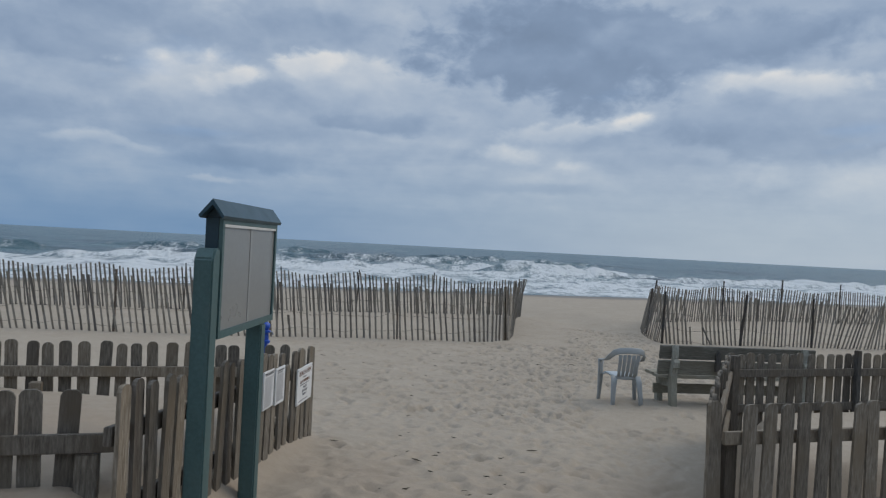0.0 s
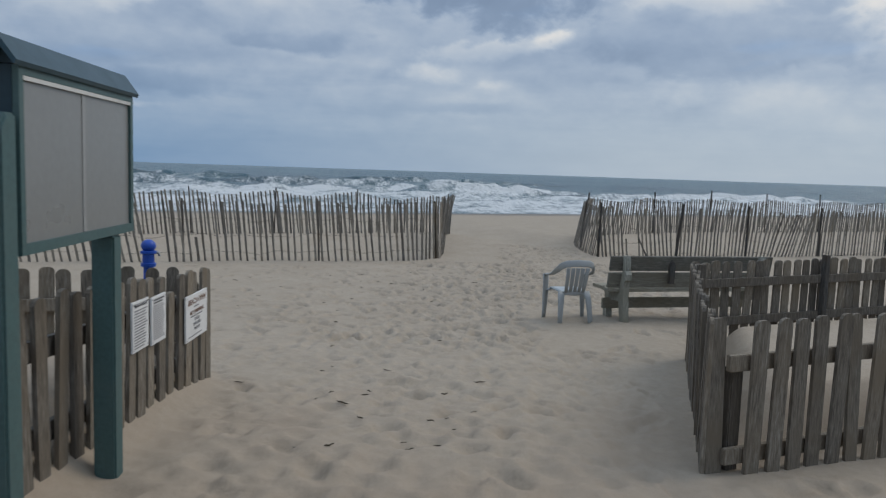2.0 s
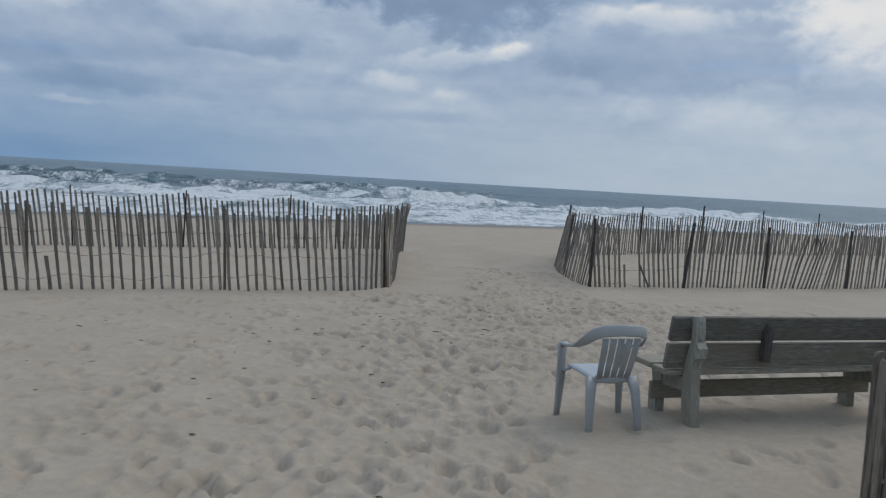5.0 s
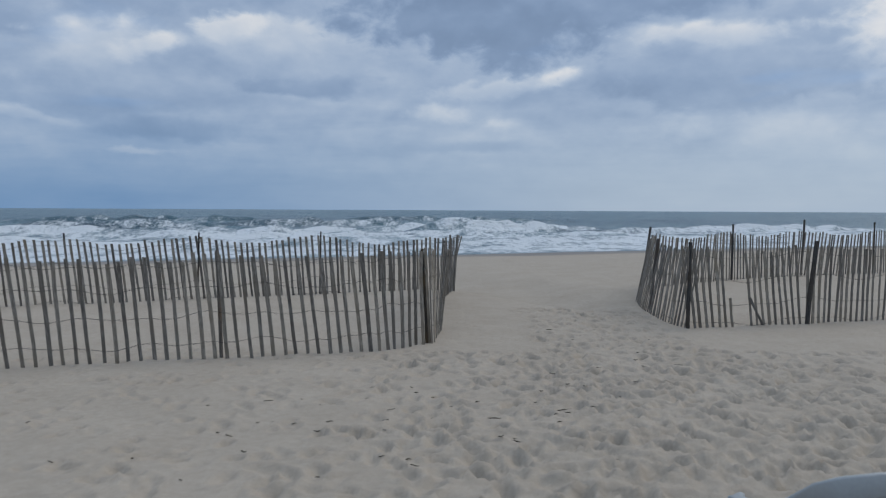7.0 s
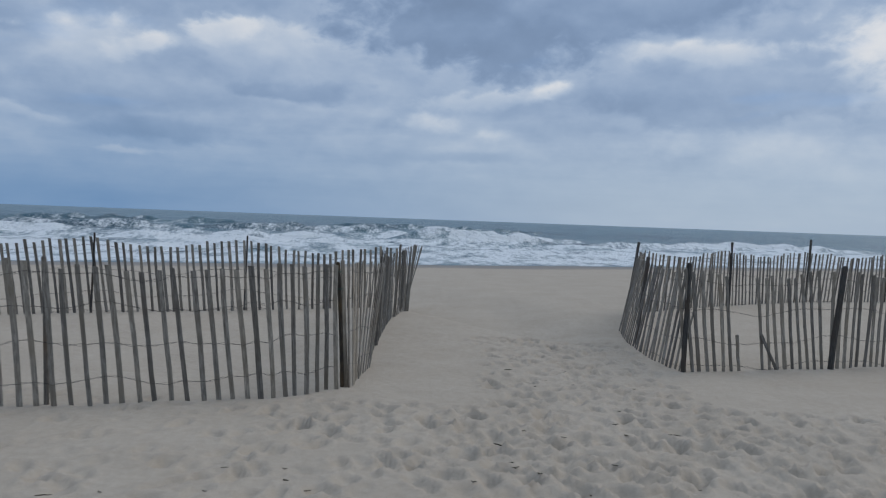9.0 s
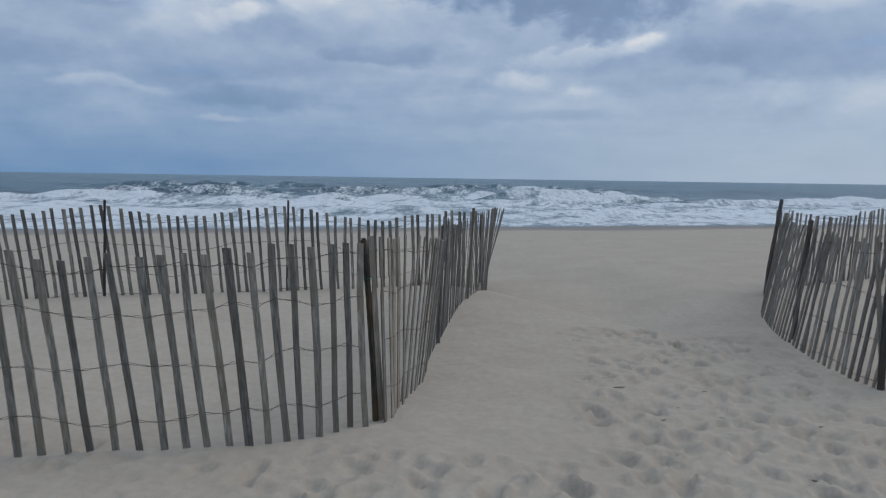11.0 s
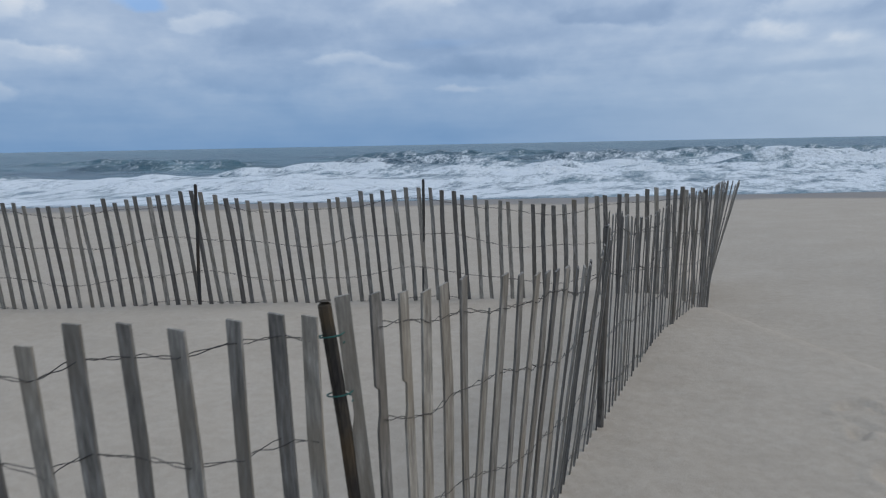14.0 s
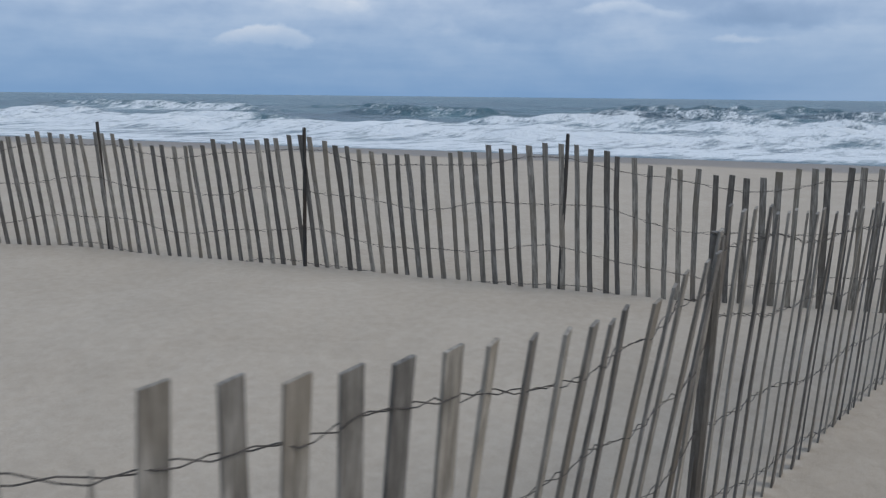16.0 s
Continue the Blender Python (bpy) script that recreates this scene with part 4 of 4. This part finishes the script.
def sand_fence(label, line, gap, top, lean, posts, seed, wires=(0.10, 0.43, 0.78, 1.06), out_lean=0.0, missing=(), short=(), pointed=(), notched=(), turn=0.0, post_mat=None, calm=1.0, extra=(), placed=(), heading=90.0, thin=1.0):
    """A wire-bound lath fence along line; top(s): its height above the sand, lean(s): degrees along the row."""
    r = random.Random(seed)
    fence = thing("sand_fence", label, "fence", pose(0, 0, 0), group="slatted fences on the beach")
    spots = [(x, y, heading) for x, y, _, _, _ in placed] + along_line(line, gap)
    heads = []
    for i, (x, y, ang) in enumerate(spots):
        s = i * gap
        if i >= len(placed):
            x, y = x + r.gauss(0, 0.005 * calm), y + r.gauss(0, 0.005 * calm)
        g = ground(x, y)
        tall = top(s) - g + r.gauss(0, 0.014 * calm)
        tip = lean(s) + r.gauss(0, 0.5 * calm)
        if i in short:
            tall = short[i]
        m = pose(x, y, g - 0.06, (out_lean(s) if callable(out_lean) else out_lean) + r.gauss(0, 0.45 * calm), 0, ang + turn + r.gauss(0, 4)) @ pose(0, 0, 0, 0, tip, 0)
        if i < len(placed):  # laths whose feet and tips stand as tied
            foot = Vector((x, y, g - 0.06))
            axis = Vector(placed[i][2:]) - foot
            m = Matrix.Translation(foot) @ Vector((0, 0, 1)).rotation_difference(axis).to_matrix().to_4x4() @ Matrix.Rotation(radians(ang - 14 + 14 * i / len(placed) + r.gauss(0, 3)), 4, "Z")
            tall = axis.length - 0.06
        heads.append((m, (tall if i < len(placed) and i not in pointed else top(s) - g) + 0.06, ang))
        if i in missing:
            continue
        ob = new("slat", POINTED if i in pointed else NOTCHED[i % 2] if i in notched else r.choice(LATHS))
        ob.parent = fence
        ob.matrix_basis = m @ Matrix.Diagonal((r.uniform(0.88, 1.1), thin, tall + 0.06, 1))
    for (x0, y0), (x1, y1, z1), spin, me in extra:  # laths tied on beside the stake
        foot = Vector((x0, y0, ground(x0, y0) - 0.06))
        axis = Vector((x1, y1, z1)) - foot
        ob = new("slat", me)
        ob.parent = fence
        ob.matrix_basis = Matrix.Translation(foot) @ Vector((0, 0, 1)).rotation_difference(axis).to_matrix().to_4x4() @ Matrix.Rotation(radians(spin), 4, "Z") @ Matrix.Diagonal((1, 1, axis.length, 1))
    for below in wires:
        for phase in (0, 1):
            pts = []
            for i, (m, tall, ang) in enumerate(heads):
                full = tall
                z = max(full - below + 0.018 * math.sin(i * 0.7 + below * 9) + r.gauss(0, 0.006), 0.05)
                sidew = 0.0075 * (1 if (i + phase) % 2 else -1)
                p = m @ Vector((0, sidew, z))
                pts.append(p)
                if i + 1 < len(heads):
                    q = heads[i + 1][0] @ Vector((0, -sidew, max(heads[i + 1][1] - below + 0.018 * math.sin((i + 1) * 0.7 + below * 9), 0.05)))
                    pts.append(p.lerp(q, 0.3) + Vector((0, 0, 0.004 * (1 if phase else -1))))
                    pts.append(p.lerp(q, 0.7) + Vector((0, 0, -0.004 * (1 if phase else -1))))
            bm = bmesh.new()
            strand(bm, pts, 0.0014)
            part("wire", bm, MAT_WIRE, fence)
    for px, py, tall, thick, tx, ty in posts:
        bm = bmesh.new()
        g = ground(px, py)
        tube(bm, [(0, 0, -0.25), (tx * 0.3 * tall, ty * 0.3 * tall, tall * 0.3), (tx * 0.7 * tall + 0.004, ty * 0.7 * tall, tall * 0.7), (tx * tall, ty * tall, tall - 0.01), (tx * tall, ty * tall, tall)], [thick, thick * 1.02, thick * 0.97, thick * 0.96, thick * 0.93], 8)
        ob = part("post", bm, post_mat or MAT_FENCE_POST, fence)
        ob.matrix_basis = pose(px, py, g)
    return fence


MAT_BROWN = grey_wood("brown_stake", (0.022, 0.02, 0.018), (0.048, 0.042, 0.036), (0.11, 0.088, 0.062), (0.12, 0.08, 0.04), bump=0.8)
FENCE_LABEL = "weathered grey lath sand fence bound with wire on dark stakes"
MAT_STAKE = grey_wood("grey_stake", (0.06, 0.055, 0.05), (0.12, 0.11, 0.1), (0.19, 0.18, 0.165), (0.13, 0.09, 0.06))


def steps(*pairs):
    """A height that runs straight between (distance, value) pairs."""
    a, b = zip(*pairs)
    return lambda s: float(np.interp(s, a, b))


# tips of the laths beside the corner stake, and how far their feet stand back along the row
TIED = [(-0.333, 13.616, 1.14, 0.047), (-0.434, 13.557, 1.168, 0.052), (-0.534, 13.494, 1.17, 0.087), (-0.637, 13.442, 1.12, 0.09), (-0.753, 13.381, 1.148, 0.107),
        (-0.871, 13.346, 1.112, 0.12), (-0.985, 13.318, 1.12, 0.115), (-1.10, 13.285, 1.108, 0.115), (-1.21, 13.25, 1.10, 0.11)]
front_left = sand_fence(FENCE_LABEL, [(-1.23, 13.27), (-2.25, 12.92), (-3.1, 12.72), (-4.0, 12.36), (-4.75, 11.93), (-6.3, 11.65), (-7.6, 11.15), (-9.55, 10.6), (-15, 8.4)], 0.128,
    lambda s: 1.115 + 0.028 * math.exp(-s / 1.2) + 0.022 * math.cos(2.6 * s) + 0.02 * math.sin(9.7 * s), lambda s: 1.0 + 4.5 * min(1, s / 1.2) + 1.5 * math.sin(s * 1.4) + 5.0 * (s > 5.7),
    [(0.0, 13.995, 1.19, 0.0195, -0.058, -0.110), (-2.27, 12.96, 1.2, 0.021, -0.05, 0.02), (-4.6, 12.06, 1.16, 0.02, -0.03, 0), (-7.6, 11.2, 1.22, 0.028, 0.0, 0), (-10.2, 10.4, 1.2, 0.03, 0, 0)], 51, short={38: 0.45}, missing=(43, 44), heading=206.0,
    placed=[(-0.04, 13.837, -0.08, 13.809, 1.155), (-0.136, 13.807, -0.165, 13.785, 1.161), (-0.2, 13.715, -0.222, 13.696, 1.157)] + [(x + run, y + 0.5 * run, x, y, z) for x, y, z, run in TIED], post_mat=MAT_STAKE, wires=(0.075, 0.33, 0.64, 0.95),
    extra=[((0.03, 14.0), (-0.030, 13.885, 1.195), 35, NOTCHED[0])])
corner_stake = next(c for c in front_left.children if c.name.startswith("post"))
corner_stake.data.materials[0] = MAT_BROWN
lane_left = sand_fence(FENCE_LABEL, [(0.15, 15.05), (0.115, 15.5), (0.10, 16.0), (0.12, 16.3), (0.125, 17.0), (0.14, 17.6), (0.17, 18.3), (0.25, 18.9), (0.34, 19.5), (0.36, 20.3)], 0.0985,
    steps((0, 1.186), (0.1, 1.175), (0.2, 1.155), (0.4, 1.168), (0.58, 1.16), (0.8, 1.135), (1.1, 1.11), (1.25, 1.085), (1.6, 1.05), (1.8, 1.05), (2.05, 1.09), (2.2, 1.11), (2.36, 1.195), (2.77, 1.15), (3.33, 1.087), (3.6, 1.06), (4.4, 1.07), (4.9, 1.12), (6.5, 1.14)),
    lambda s: 0.6 + 2.6 * min(1, s / 2.0) ** 2, [(0.121, 16.295, 1.12, 0.021, 0.043, -0.07), (0.21, 18.6, 1.12, 0.018, 0.06, 0.04)], 52, pointed=(5,), notched=(0, 1), calm=0.5, wires=(0.1, 0.345, 0.66, 0.97),
    placed=[(0.062, 13.967, 0.013, 13.983, 1.186), (0.092, 14.06, 0.051, 14.072, 1.175), (0.090, 14.157, 0.064, 14.189, 1.154), (0.093, 14.266, 0.078, 14.294, 1.158), (0.107, 14.368, 0.111, 14.355, 1.171), (0.081, 14.438, 0.158, 14.46, 1.056),
        (0.107, 14.509, 0.188, 14.533, 1.158), (0.122, 14.624, 0.214, 14.627, 1.142), (0.134, 14.719, 0.244, 14.705, 1.132), (0.133, 14.80, 0.259, 14.792, 1.124), (0.142, 14.883, 0.264, 14.887, 1.118), (0.159, 14.96, 0.279, 14.984, 1.113)],
    out_lean=steps((0, -4), (0.3, -2.5), (0.42, -1.2), (0.5, 2.6), (0.7, 3.4), (0.9, 4.8), (1.2, 6.0), (1.4, 7.5), (2.1, 7.0), (2.35, 3.0), (3.5, 2.5), (4.6, 2.5), (6, 4)), post_mat=MAT_SLAT, turn=13.0, thin=0.75)
sea_left = sand_fence(FENCE_LABEL, [(0.30, 20.45), (-0.33, 19.95), (-1.45, 19.24), (-2.2, 18.96), (-4.24, 18.1), (-6.12, 17.22), (-7.08, 16.55), (-9.6, 15.3), (-15, 12.9)], 0.107,
    lambda s: 1.10 + 0.05 * math.cos(2 * math.pi * (s - 2.95) / 2.2) - 0.10 * math.exp(-(((s - 1.2) / 0.9) ** 2)), steps((0, 0), (1.5, 1), (3, 4), (5, 7), (9, 6)),
    [(-2.2, 18.98, 1.19, 0.015, 0.02, 0), (-4.24, 18.1, 1.19, 0.016, 0.03, 0), (-6.12, 17.24, 1.19, 0.016, -0.06, 0), (-8.3, 15.95, 1.19, 0.016, 0, 0)], 53)
end_left = sand_fence("leaning bundle of grey laths at the fence's seaward end", [(0.32, 20.6), (0.27, 21.3), (0.20, 22.2)], 0.11, steps((0, 1.12), (1.7, 1.1)), steps((0, 2), (1.6, 8)), [(0.17, 22.1, 1.16, 0.03, 0.0, -0.02)], 54, out_lean=steps((0, 4), (1.0, 10), (1.6, 16)), post_mat=MAT_STAKE)
front_right = sand_fence(FENCE_LABEL, [(3.66, 15.30), (5.57, 15.82), (7.43, 16.45), (9.3, 17.0), (14.5, 18.8)], 0.104,
    lambda s: 1.12 + 0.04 * math.cos(2 * math.pi * s / 2.0), steps((0, -7), (1.85, -7), (2.0, 1), (3.9, 3), (4.4, 12), (4.8, 20), (5.5, 17), (5.9, 4), (12, 1)),
    [(3.64, 15.28, 1.22, 0.028, 0.02, 0.02), (5.55, 15.8, 1.23, 0.035, 0.10, 0.0), (7.43, 16.43, 1.2, 0.03, 0.01, 0), (9.5, 17.05, 1.2, 0.03, 0, 0), (11.6, 17.8, 1.2, 0.03, 0, 0)], 55, short={7: 0.42}, missing=(8, 9))
lane_right = sand_fence(FENCE_LABEL, [(3.60, 15.34), (3.50, 15.9), (3.45, 16.5), (3.47, 17.3), (3.62, 18.3), (3.97, 19.4), (4.26, 20.3)], 0.10,
    steps((0, 1.12), (2.5, 1.16), (5, 1.2)), lambda s: 3 + 2 * math.sin(s * 1.9), [(3.55, 17.0, 1.18, 0.026, 0.10, 0), (4.1, 19.8, 1.28, 0.026, 0.14, 0.03)], 56, out_lean=12.0, post_mat=MAT_STAKE)
sea_right = sand_fence(FENCE_LABEL, [(4.35, 20.35), (6.85, 22.4), (9.0, 23.7), (11.4, 24.7), (19, 28.2)], 0.108,
    lambda s: 1.12 + 0.05 * math.cos(2 * math.pi * s / 2.9), lambda s: 5 * math.sin(s * 1.2) + 3, [(6.85, 22.4, 1.3, 0.028, 0.01, 0), (9.1, 23.8, 1.4, 0.028, 0.04, 0), (11.4, 24.7, 1.35, 0.026, 0, 0), (13.8, 25.8, 1.35, 0.026, 0, 0)], 57)
# a fallen lath and the cord at the corner stake
fallen = new("lath", LATHS[2])
fallen.matrix_basis = pose(4.84, 15.60, ground(4.84, 15.60) - 0.03, 0, -29, 15) @ Matrix.Diagonal((0.9, 1, 0.5, 1))
tagged(fallen, "broken grey lath leaning out of the fence", "lath")
g0 = ground(0, 14)
for z in (0.93, 1.09):
    c = Vector((-0.055 * z, 14 - 0.112 * z, g0 + z))
    bm = bmesh.new()
    tube(bm, [c + Vector((0.035 * math.cos(a), 0.035 * math.sin(a), 0.004 * a - 0.01)) for a in (k * 0.5 for k in range(14))], 0.0022, 5)
    part("cord", bm, MAT_CORD, front_left, "green cord tied round the corner stake")

# ---- bits on the sand ----
def twig(seed):
    r = random.Random(seed)
    bm = bmesh.new()
    n, long = 5, r.uniform(0.05, 0.16)
    pts = [Vector((long * (k / (n - 1) - 0.5), r.uniform(-0.012, 0.012), 0.004 + r.uniform(0, 0.008))) for k in range(n)]
    tube(bm, pts, [0.003, 0.006, 0.006, 0.005, 0.002], 5)
    me = bpy.data.meshes.new("twig")
    bm.to_mesh(me)
    bm.free()
    me.materials.append(MAT_TWIG)
    return me


TWIGS = [twig(i) for i in range(5)]
r = random.Random(77)
for cx, cy, n, spread in ((-0.55, 2.9, 9, 0.5), (-0.4, 4.3, 6, 0.6), (-1.2, 8.2, 9, 0.7), (-0.2, 9.6, 10, 0.6), (0.6, 8.6, 5, 0.6), (2.2, 12.6, 9, 0.6), (2.4, 14.4, 6, 0.5), (-1.9, 10.6, 6, 0.8), (-0.6, 6.3, 6, 0.8), (-0.3, 10.8, 12, 0.5), (0.9, 10.4, 14, 0.5), (1.6, 11.8, 10, 0.5), (-0.4, 2.2, 8, 0.35), (-2.4, 9.4, 6, 0.6)):
    for _ in range(n):
        x, y = r.gauss(cx, spread), r.gauss(cy, spread)
        ob = new("twig", r.choice(TWIGS))
        ob.matrix_basis = pose(x, y, ground(x, y) + 0.001, 0, 0, r.uniform(-40, 40)) @ Matrix.Scale(r.uniform(0.3, 0.75), 4)
        tagged(ob, "small dark scrap of dry weed on sand", "twig", "weed scraps on the sand")
